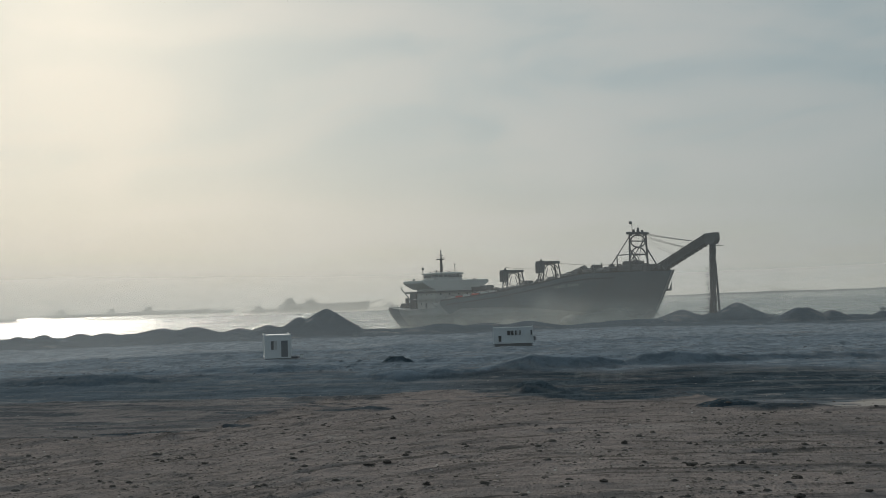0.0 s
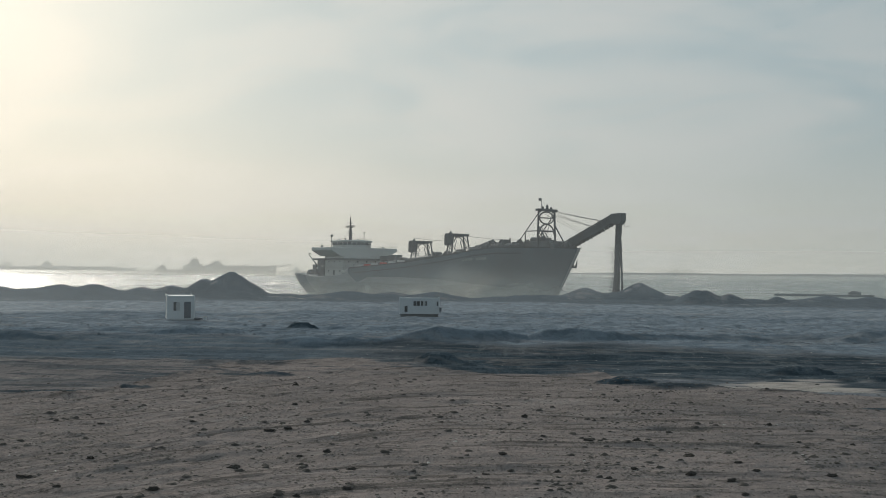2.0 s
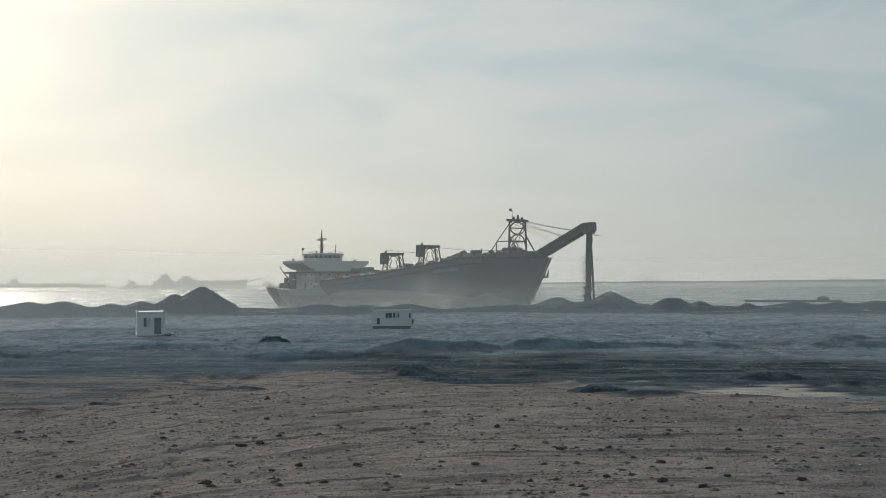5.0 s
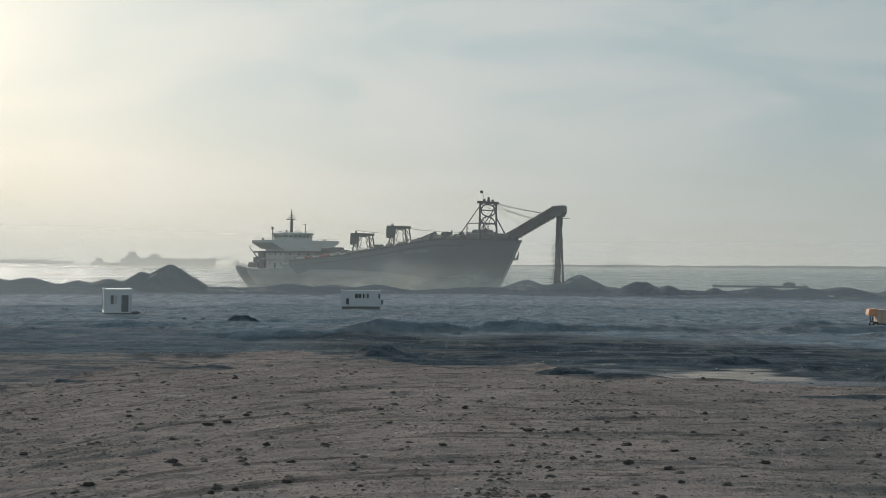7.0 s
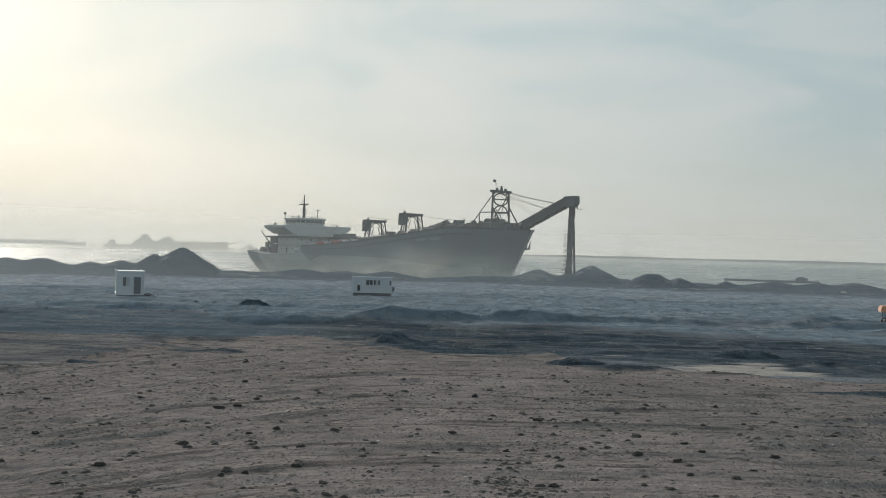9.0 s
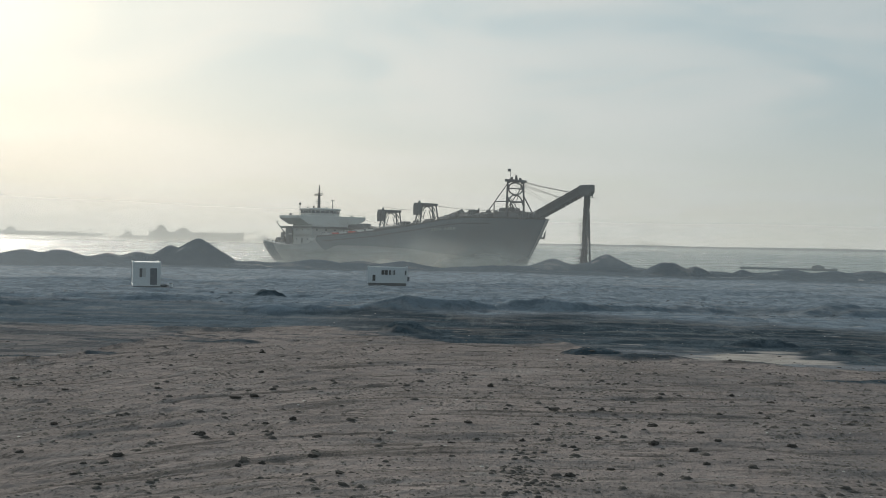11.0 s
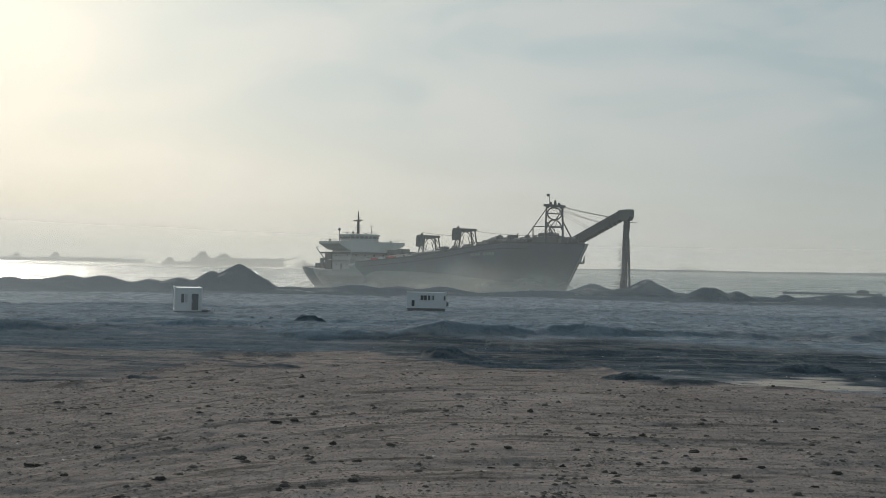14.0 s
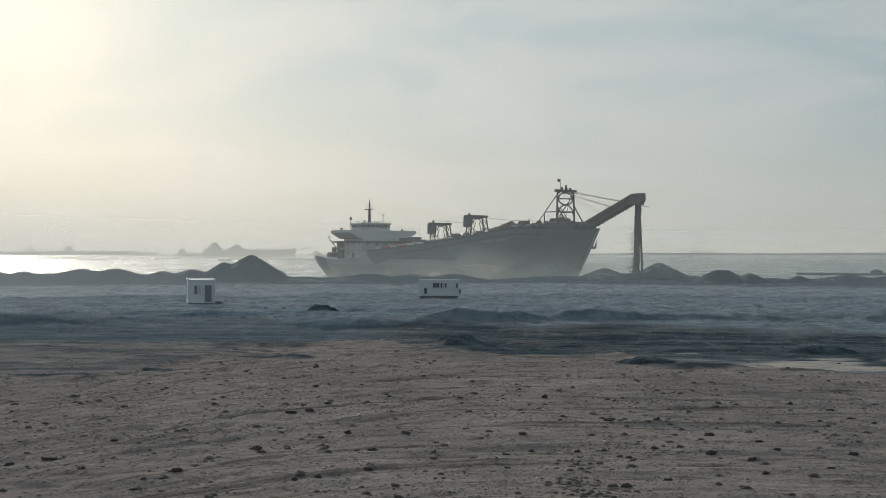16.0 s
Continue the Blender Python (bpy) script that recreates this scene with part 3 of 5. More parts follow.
def edge(x, side, inset=0.4):
    s = at_len(x)
    p = hull_point(s, 1.0, side)
    return (p[0], p[1] - side * inset, p[2])


for k in (-1, 1):
    railing("railing", [edge(x, k) for x in (20, 24, 30, 36)], ship)
    railing("railing", [edge(x, k, 0.8) for x in (58, 66, 74, 82, 90, 98)], ship)
    railing("railing", [edge(x, k, 0.5) for x in (104, 112, 120, 128, 134, 139)], ship, 0.9)

# ---- deckhouse, bridge and wheelhouse ----
house = part("deckhouse", boxed(35, 46, -10, 10, 6.2, 13.3, bevel=0.15), M_WHITE, ship, "white painted steel deckhouse")
for z in (8.2, 11.4):
    for y in np.arange(-7.8, 8.3, 3.9):
        part("window", boxed(45.95, 46.08, y - 0.28, y + 0.28, z - 0.28, z + 0.28, bevel=0.04), M_GLASS_SOFT, house)
    for x in np.arange(37.6, 45, 3.2):
        part("window", boxed(x - 0.25, x + 0.25, -10.08, -9.95, z - 0.25, z + 0.25, bevel=0.04), M_GLASS_SOFT, house)
part("walkway", boxed(34.2, 47.2, -11, 11, 9.75, 9.95), M_WHITE, house)
part("dark_band", boxed(29.0, 47.4, -10.7, 10.7, 11.95, 12.55, bevel=0.05), M_DARK, house, "dark band round the deckhouse under the bridge")
part("side_block", boxed(29.5, 35.5, -9.5, 9.5, 6.4, 9.6, bevel=0.1), M_WHITE, house)
# aft stairs as one block, their shade put into the dark colour
part("stair_tower", boxed(31.4, 35.2, -10.5, -7.6, 6.4, 12.6, bevel=0.1), M_DARK, house, "aft stair tower with its shade put into a dark colour")
part("door", boxed(40.1, 41.0, -10.1, -9.96, 6.5, 8.5, bevel=0.03), M_DARK, house)

bm = bmesh.new()
section = [(-14.4, 16.3), (14.4, 16.3), (14.4, 15.3), (10.6, 13.3), (-10.6, 13.3), (-14.4, 15.3)]
rows = [[bm.verts.new((x, y, z)) for y, z in section] for x in (33.2, 45.2)]
bm.faces.new(rows[0]), bm.faces.new(rows[1][::-1])
for i in range(6):
    bm.faces.new((rows[0][i], rows[0][(i + 1) % 6], rows[1][(i + 1) % 6], rows[1][i]))
bmesh.ops.bevel(bm, geom=bm.edges[:], offset=0.12, segments=1, affect="EDGES")
bridge = part("bridge_deck", bm, M_WHITE, ship, "white bridge deck with overhanging wings")
railing("railing", [(33.4, -14.2, 16.3), (45, -14.2, 16.3), (45, 14.2, 16.3)], bridge, 0.75, 2.4, 0.016)
for k in (-1, 1):
    part("wing_console", boxed(38, 38.6, k * 13.4 - 0.3, k * 13.4 + 0.3, 16.3, 17.0, bevel=0.05), M_DARK, bridge)

bm = bmesh.new()
plan = [(34.4, -6.2), (40.4, -6.2), (42.2, -3.6), (42.6, 0), (42.2, 3.6), (40.4, 6.2), (34.4, 6.2)]
rings = []
for z, out in ((16.3, 0.0), (17.2, 0.0), (18.35, 0.15), (18.5, 0.55), (18.8, 0.55), (19.05, 0.0)):
    rings.append([bm.verts.new((38.5 + (x - 38.5) * (1 + out / 5), y * (1 + out / 6.2), z)) for x, y in plan])
for a, b in zip(rings, rings[1:]):
    for i in range(7):
        bm.faces.new((a[i], a[(i + 1) % 7], b[(i + 1) % 7], b[i]))
bm.faces.new(rings[-1]), bm.faces.new(rings[0][::-1])
wheelhouse = part("wheelhouse", bm, M_WHITE, ship, "white wheelhouse with a band of windows")
for a, b in zip(plan, plan[1:]):
    a, b = Vector((*a, 17.75)), Vector((*b, 17.75))
    count = max(2, int((b - a).length / 1.25))
    for i in range(count):
        c = a.lerp(b, (i + 0.5) / count)
        way = (b - a).normalized()
        out_way = Vector((way.y, -way.x, 0)) * 0.13
        bm = bmesh.new()
        half = (b - a).length / count * 0.40
        quad = [c + way * p + Vector((0, 0, q)) for p, q in ((-half, -0.42), (half, -0.42), (half, 0.42), (-half, 0.42))]
        lo, hi = [bm.verts.new(p) for p in quad], [bm.verts.new(p + out_way) for p in quad]
        bm.faces.new(hi), bm.faces.new(lo[::-1])
        for m in range(4):
            bm.faces.new((lo[m], lo[(m + 1) % 4], hi[(m + 1) % 4], hi[m]))
        # lighter pane colour stands in for haze over the windows
        part("pane", bm, M_GLASS_SOFT, wheelhouse)
railing("railing", [(35, -6, 19.05), (41, -6, 19.05), (42.4, 0, 19.05), (41, 6, 19.05)], wheelhouse, 0.6, 2.0, 0.016)

mast = part("mast", tubed((36.5, 0, 19), (36.5, 0, 26.9), 0.42, 0.16, sides=10), M_DARK, ship, "dark radar mast")
for z, half in ((25.2, 1.0), (24.4, 1.7), (22.2, 0.9), (20.8, 1.2)):
    part("yard", tubed((36.5, -half, z), (36.5, half, z), 0.09, sides=6), M_DARK, mast)
part("radar", boxed(35.9, 37.1, -1.9, 0.9, 23.6, 23.9, bevel=0.05), M_DARK, mast)
for z, half in ((24.0, 1.1), (21.6, 0.7)):
    part("platform", boxed(36.5 - half, 36.5 + half, -half * 1.2, half * 1.2, z - 0.16, z, bevel=0.05), M_DARK, mast)
part("lower_mast", tubed((36.5, 0, 19), (36.5, 0, 24.0), 0.55, 0.4, sides=8), M_DARK, mast)
part("lamp", tubed((36.5, 0, 26.6), (36.5, 0, 27.3), 0.22, 0.1), M_DARK, mast)
part("lamp", tubed((37.0, -0.4, 25.2), (37.0, -0.4, 25.7), 0.2, 0.2), M_DARK, mast)
pole = part("signal_pole", tubed((37.7, -9, 16.3), (37.7, -9, 20.2), 0.13), M_DARK, ship)
bm = bmesh.new()
bmesh.ops.create_icosphere(bm, subdivisions=2, radius=0.5, matrix=Matrix.Translation((37.7, -9, 20.4)))
part("dome", bm, M_DARK, pole, smooth=True)
aerial = part("aerial", tubed((39.2, 4, 19), (39.2, 4, 22.2), 0.16, 0.1), M_DARK, ship)
part("yard", tubed((39.2, 3.1, 22.0), (39.2, 4.9, 22.0), 0.08, sides=6), M_DARK, aerial)
part("funnel", boxed(30.5, 34.0, -3, 3, 9.5, 15.2, bevel=0.5), M_DARK, ship)
for x, y, z in ((35.4, -4, 0.6), (37, -2.6, 0.9), (40, -3, 0.4), (38.2, 2.2, 0.5)):
    part("searchlight", tubed((x, y, 19.0), (x, y, 19.0 + z), 0.25, 0.32), M_DARK, wheelhouse)

# stern crane, winches and rafts
crane = part("stern_crane", tubed((27, -8, 7), (27, -8, 10.8), 0.4, 0.3), M_DARK, ship)
part("jib", tubed((27, -8, 10.6), (22.9, -8.4, 14.1), 0.22, 0.14), M_DARK, crane)
part("jib_tip", tubed((22.9, -8.4, 14.1), (24.6, -8.6, 14.5), 0.16, 0.12), M_DARK, crane)
part("cab", boxed(26.3, 28.2, -9.0, -7.2, 8.6, 10.4, bevel=0.1), M_DARK, crane)
for x, y, sx, sy, h in ((21.6, -6, 0.9, 1.4, 1.5), (23.5, -3, 1.1, 1.2, 1.2), (22.4, 1, 1.2, 1.6, 1.7), (24.2, 5, 1.0, 1.4, 1.3), (31, -10.4, 1.2, 0.7, 1.6)):
    w_ = part("mooring_winch", boxed(x - sx, x + sx, y - sy, y + sy, 6.9, 6.9 + h * 0.5, bevel=0.08), M_DARK, ship)
    part("drum", tubed((x, y - sy, 7.1 + h * 0.6), (x, y + sy, 7.1 + h * 0.6), h * 0.42, sides=12), M_DARK, w_)
part("flag_staff", tubed((19.8, 0, 7.2), (18.6, 0, 11.6), 0.09), M_DARK, ship)
raft = part("life_raft", tubed((47.5, -11.6, 7.9), (50.6, -11.7, 8.1), 0.55, sides=12), M_WHITE, ship, "white life raft canister")
part("cradle", boxed(48, 50, -12.1, -11.1, 6.8, 7.5), M_DARK, raft)

# cargo deck: portal behind the bridge, pipes, platforms
portal = part("deck_portal", boxed(47.5, 56.4, 4.6, 6.6, 12.2, 13.6, bevel=0.1), M_DARK, ship)
part("leg", boxed(54.4, 56.2, 4.8, 6.4, 8.2, 12.2), M_DARK, portal)
part("leg", boxed(47.6, 48.6, 4.8, 6.4, 7.2, 12.2), M_DARK, portal)
part("end_box", boxed(53.6, 57.2, 3.4, 7.0, 10.9, 13.9, bevel=0.3), M_DARK, portal)
for x in (49.6, 51.2, 52.8):
    part("post", tubed((x, 5.6, 8.0), (x + 0.5, 5.6, 12.2), 0.16, sides=6), M_DARK, portal)
part("walkway", boxed(47.5, 56.4, 4.2, 6.8, 10.0, 10.25), M_DARK, portal)
railing("railing", [(48, 2, 8.6), (56, 2, 9.4)], ship, 1.2, 1.3, 0.06)
bm = bmesh.new()
tube(bm, (57, -8, 10.2), (120, -6, 15.4), 0.5, sides=10)
part("cargo_pipe", bm, M_DARK, ship)
for i, (x, mat) in enumerate(((58.5, M_WHITE), (62.5, M_REDLEAD), (66.5, M_WHITE), (71.0, M_REDLEAD), (75.5, M_WHITE), (80, M_WHITE))):
    x_, y_, z_ = edge(x, -1, 0.6)
    part("deck_locker", boxed(x - 1.5, x + 1.3, y_ - 0.5, y_ + 0.4, z_ + 0.05, z_ + 0.95, bevel=0.08), mat, ship)
for x, y, h in ((67, -4, 2.6), (86.5, -4, 2.8), (84, 3, 2.2), (64, 5, 2.0)):
    z0 = deck_z(x) - 0.3
    p = part("valve_platform", boxed(x - 1.5, x + 1.5, y - 1.2, y + 1.2, z0 + h - 0.3, z0 + h), M_DARK, ship)
    for a in (-1.3, 1.3):
        for b in (-1.0, 1.0):
            part("leg", tubed((x + a, y + b, z0), (x + a, y + b, z0 + h), 0.09, sides=6), M_DARK, p)
    railing("railing", [(x - 1.4, y - 1.1, z0 + h), (x + 1.4, y - 1.1, z0 + h), (x + 1.4, y + 1.1, z0 + h)], p, 0.8, 1.0, 0.05)
for x, y, sx, sy, h in ((74.2, -6.6, 0.9, 1.2, 2.4), (91.0, -7.0, 0.9, 1.3, 2.6), (98.5, -4, 2.2, 2.2, 1.5), (110.5, -4, 3.0, 2.6, 2.3), (116, -2, 2.0, 3.0, 1.9), (121.5, 0, 1.6, 3.4, 2.0), (104.0, 2, 2.4, 2.4, 2.2)):
    part("machinery_house", boxed(x - sx, x + sx, y - sy, y + sy, deck_z(x) - 0.6, deck_z(x) + h, bevel=0.25), M_DARK, ship)
for x, w_, h in ((99.6, 1.1, 1.7), (105.4, 1.6, 1.5), (112.2, 2.2, 1.3), (116.6, 1.3, 1.9), (120.4, 1.8, 1.2), (125.2, 1.5, 1.1)):
    px, py, pz = edge(x, -1, 2.6)
    lump = part("covered_winch", boxed(x - w_, x + w_, py - 1.2, py + 1.2, pz - 0.4, pz + h * 0.75, bevel=0.3), M_DARK, ship)
    part("drum", tubed((x - w_ * 0.8, py, pz + h * 0.75), (x + w_ * 0.8, py, pz + h * 0.75), h * 0.4, sides=12), M_DARK, lump)
for x in (101.5, 108.6, 118.6, 123.0):
    px, py, pz = edge(x, -1, 1.6)
    part("vent_post", tubed((x, py, pz - 0.3), (x, py, pz + 2.0), 0.14, 0.2), M_DARK, ship)
for i, x in enumerate((98.5, 100.8, 105.5, 107.4, 110.2, 112.0, 114.6, 117.0, 119.0, 136.2, 138.4)):
    z0, h = deck_z(x) - 0.4, (2.2, 1.3, 2.6, 1.5, 2.4, 1.6, 2.8, 2.3, 3.1, 1.9, 1.4)[i]
    chest = part("deck_chest", boxed(x - 0.8, x + 0.7, -5.6 - 0.5 * (i % 3), -3.4, z0, z0 + h + 0.2, bevel=0.2), M_DARK, ship)
    part("vent_pipe", tubed((x + 0.9, -4.0, z0), (x + 0.9, -4.0, z0 + h + 0.7 - 0.3 * (i % 2)), 0.16, 0.2, sides=6), M_DARK, chest)
for i, x in enumerate((108.3, 113.2, 115.8, 121.8, 124.9, 127.2, 129.3, 131.0, 133.6, 135.0, 140.2)):
    z0, h = deck_z(x) - 0.4, (2.3, 2.9, 2.1, 2.8, 2.4, 3.1, 2.7, 3.4, 2.6, 2.2, 1.6)[i]
    stand = part("equipment_stand", boxed(x - 0.55, x + 0.6, -2.6, -1.2, z0, z0 + h, bevel=0.15), M_DARK, ship)
    part("cap", tubed((x - 0.7, -1.9, z0 + h), (x + 0.5, -1.9, z0 + h + 0.1), 0.28, 0.34, sides=8), M_DARK, stand)
    part("stay", tubed((x + 0.5, -1.9, z0 + h), (x + 2.2, -2.2, z0 + 0.3), 0.12, sides=6), M_DARK, stand)
deck_crane = part("deck_crane", tubed((102, 0, 13), (102, 0, 15.6), 0.5), M_DARK, ship)
part("jib", tubed((101, 0, 15.8), (108.8, 0, 18.1), 0.4, 0.28), M_DARK, deck_crane)
part("jib_head", boxed(107.9, 109.3, -0.5, 0.5, 16.7, 17.9, bevel=0.1), M_DARK, deck_crane)


def gantry(x, z0, z1):
    """A portal over the cargo deck with an arched opening, braced legs and a winch box on one side."""
    top = part("gantry", boxed(x - 1.0, x + 1.0, -4.9, 3.7, z1 - 0.8, z1, bevel=0.1), M_DARK, ship, "dark steel portal gantry")
    part("winch_box", boxed(x - 1.1, x + 1.1, -5.0, -3.3, z1 - 3.8, z1 - 0.6, bevel=0.15), M_DARK, top)
    for k in (-1, 1):
        for dx in (-0.9, 0.9):
            part("leg", tubed((x + dx, k * 2.9, z1 - 0.6), (x + dx * 1.3, k * 4.1, z0), 0.25, 0.28, sides=6), M_DARK, top)
            part("brace", tubed((x + dx, k * 1.6, z1 - 2.2), (x + dx * 1.3, k * 2.9, z0 + 2.0), 0.12, sides=6), M_DARK, top)
            part("brace", tubed((x + dx, k * 3.5, z0 + 3.4), (x + dx * 1.3, -k * 0.4, z0), 0.11, sides=6), M_DARK, top)
    for dx in (-0.9, 0.9):
        bm = bmesh.new()
        arc = [(x + dx, 2.6 * math.cos(a), z1 - 2.6 + 1.7 * math.sin(a)) for a in np.linspace(0, math.pi, 9)]
        for a, b in zip(arc, arc[1:]):
            tube(bm, a, b, 0.18, sides=6)
        part("arch", bm, M_DARK, top)
    part("sheave", tubed((x, -3.5, z1), (x, -3.3, z1 + 0.7), 0.45, 0.28, sides=10), M_DARK, top)
    return top


gantry(75.6, 11.2, 18.3)
gantry(93.1, 13.2, 20.3)


def cable(name, points, r, parent, sag=0.0):
    bm = bmesh.new()
    for a, b in zip(points, points[1:]):
        a, b = Vector(a), Vector(b)
        steps = [a.lerp(b, i / 6) - Vector((0, 0, sag * 4 * (i / 6) * (1 - i / 6))) for i in range(7)]
        for p, q in zip(steps, steps[1:]):
            tube(bm, p, q, r, sides=5)
    return part(name, bm, M_DARK, parent)


cable("cable", [(75.6, -3.3, 19.2), (93.1, -4, 17.9)], 0.06, ship, 0.2)
cable("cable", [(93.1, 4, 19.6), (127, 1, 17.9)], 0.06, ship, 0.5)

# ---- bow: the A-frame and the discharge boom ----
frame_x, frame_top = 130.7, 26.7
a_frame = part("bow_a_frame", boxed(frame_x - 0.7, frame_x + 0.7, -4.0, 4.0, frame_top - 0.7, frame_top, bevel=0.1), M_DARK, ship, "dark steel bow frame with arched top")
for k in (-1, 1):
    part("leg", tubed((frame_x, k * 3.35, frame_top - 0.4), (frame_x, k * 3.8, 15.2), 0.27, 0.31, sides=8), M_DARK, a_frame)
    part("back_stay", tubed((frame_x, k * 3.4, 25.4), (121.2, k * 3.6, 15.4), 0.15, sides=6), M_DARK, a_frame)
    part("stay_post", tubed((125.6, k * 3.5, 15.4), (125.6, k * 3.5, 20.4), 0.17, sides=6), M_DARK, a_frame)
    part("stay_beam", tubed((125.6, k * 3.5, 20.3), (frame_x, k * 3.6, 20.3), 0.15, sides=6), M_DARK, a_frame)
    part("fore_stay", tubed((frame_x, k * 3.6, 22.0), (135.6, k * 3.4, 15.4), 0.22, sides=6), M_DARK, a_frame)
for z0, wide_, tall_, a0, a1, count in ((24.1, 3.0, 1.75, 0.0, 2 * math.pi, 21), (19.4, 3.25, 2.9, 0.0, math.pi, 13)):
    bm = bmesh.new()
    arc = [(frame_x, wide_ * math.cos(a), z0 + tall_ * math.sin(a)) for a in np.linspace(a0, a1, count)]
    for a, b in zip(arc, arc[1:]):
        tube(bm, a, b, 0.22, sides=6)
    part("arch", bm, M_DARK, a_frame)
for k in (-1, 1):
    for z in (26.0,):
        part("gusset", boxed(frame_x - 0.3, frame_x + 0.3, min(k * 2.5, k * 3.5), max(k * 2.5, k * 3.5), z - 0.4, z + 0.5, bevel=0.08), M_DARK, a_frame)
part("ring_bar", tubed((frame_x, -2.9, 24.1), (frame_x, 2.9, 24.1), 0.17, sides=6), M_DARK, a_frame)
part("brace", tubed((frame_x + 1.2, 1.2, 25.8), (frame_x + 1.6, -2.6, 16.6), 0.09, sides=6), M_DARK, a_frame)
part("brace", tubed((frame_x, -2.4, 21.6), (frame_x, 2.4, 16.8), 0.1, sides=6), M_DARK, a_frame)
part("cross_beam", tubed((frame_x, -3.7, 20.3), (frame_x, 3.7, 20.3), 0.24, sides=6), M_DARK, a_frame)
part("sheave", tubed((frame_x, 0.2, frame_top), (frame_x, 0.2, frame_top + 1.3), 0.5, 0.25, sides=10), M_DARK, a_frame)
part("sheave", tubed((frame_x, -1.6, frame_top), (frame_x, -1.6, frame_top + 0.7), 0.4, 0.3, sides=10), M_DARK, a_frame)
part("sheave", tubed((frame_x, 1.9, frame_top), (frame_x, 1.9, frame_top + 0.6), 0.45, 0.35, sides=10), M_DARK, a_frame)
part("lamp_post", tubed((frame_x, -2.2, frame_top), (frame_x, -2.2, frame_top + 2.2), 0.08, sides=5), M_DARK, a_frame)
part("pennant", boxed(frame_x - 0.05, frame_x + 0.05, -3.4, -2.2, frame_top + 2.2, frame_top + 3.0), M_DARK, a_frame)
part("winch_house", boxed(125.4, 134.6, -3.4, 3.4, 15.0, 17.4, bevel=0.3), M_DARK, ship)
part("winch_top", boxed(127.4, 131.0, -2.6, 2.0, 17.4, 18.5, bevel=0.3), M_DARK, ship)
part("winch_house", boxed(120.6, 124.0, -4.6, 4.6, 15.0, 16.9, bevel=0.5), M_DARK, ship)

BOOM_A, BOOM_B = Vector((137.5, 0, 15.6)), Vector((156.6, 0, 23.7))
along = (BOOM_B - BOOM_A).normalized()
rise = Vector((-along.z, 0, along.x))


def on_boom(k, up, y):
    p = BOOM_A.lerp(BOOM_B, k) + rise * up
    return Vector((p.x, y, p.z))


def sweep(bm, stations, half):
    """A closed box along the boom; stations: share of the length, lower and upper face."""
    last = None
    for k, lo, hi in stations:
        ring = [bm.verts.new(on_boom(k, z, y)) for y, z in ((-half, lo), (half, lo), (half, hi), (-half, hi))]
        if last:
            for i in range(4):
                bm.faces.new((last[i], last[(i + 1) % 4], ring[(i + 1) % 4], ring[i]))
        else:
            bm.faces.new(ring)
        last = ring
    bm.faces.new(last[::-1])
    return bm


boom = part("discharge_boom", sweep(bmesh.new(), [(-0.02, -0.9, 0.5), (0.12, -1.1, 0.7), (0.5, -1.15, 0.7), (0.85, -1.0, 0.7), (0.99, -0.7, 0.7)], 0.85), M_DARK, ship, "dark conveyor boom reaching out over the shore")
for side in (-1, 1):
    bm = bmesh.new()
    for up in (-1.2, 0.9):
        tube(bm, on_boom(0.02, up, side * 1.1), on_boom(0.93, up, side * 1.1), 0.15, sides=6)
    for i in range(13):
        k = 0.02 + 0.07 * i
        tube(bm, on_boom(k, -1.2, side * 1.1), on_boom(k + 0.035, 0.9, side * 1.1), 0.1, sides=5)
        tube(bm, on_boom(k + 0.035, 0.9, side * 1.1), on_boom(k + 0.07, -1.2, side * 1.1), 0.1, sides=5)
    part("side_truss", bm, M_DARK, boom)
for i in range(14):
    k = 0.06 + 0.06 * i
    part("roller", tubed(on_boom(k, 0.9, -1.15), on_boom(k, 0.9, 1.15), 0.2 + 0.06 * (i % 3), sides=7), M_DARK, boom)
for i in range(11):
    k = 0.12 + 0.075 * i
    part("hanger", boxed(on_boom(k, 0, 0).x - 0.3, on_boom(k, 0, 0).x + 0.3, -0.9, 0.9, on_boom(k, -1.75, 0).z - 0.1, on_boom(k, -1.2, 0).z), M_DARK, boom)
bm = bmesh.new()
outline = [(153.6, 22.8), (155.0, 24.5), (158.9, 24.6), (159.0, 22.6), (158.2, 21.5), (155.8, 21.5), (154.6, 22.1)]
rows = [[bm.verts.new((x, y, z)) for x, z in outline] for y in (-1.0, 1.0)]
bm.faces.new(rows[0]), bm.faces.new(rows[1][::-1])
for i in range(7):
    bm.faces.new((rows[0][i], rows[0][(i + 1) % 7], rows[1][(i + 1) % 7], rows[1][i]))
bmesh.ops.bevel(bm, geom=bm.edges[:], offset=0.12, segments=1, affect="EDGES")
head = part("boom_head", bm, M_DARK, boom)
for bars in ((((158.6, -1.1, 21.1), (159.9, -1.1, 21.0)), ((159.9, -1.1, 21.0), (159.9, -1.1, 22.8)), ((159.9, -1.1, 21.0), (159.9, 1.1, 21.0))), (((155.3, -1.1, 21.1), (154.3, -1.1, 20.9)), ((154.3, -1.1, 20.9), (154.3, -1.1, 21.7)))):
    bm = bmesh.new()
    for a, b in bars:
        tube(bm, a, b, 0.08, sides=5)
    part("work_cage", bm, M_DARK, head)
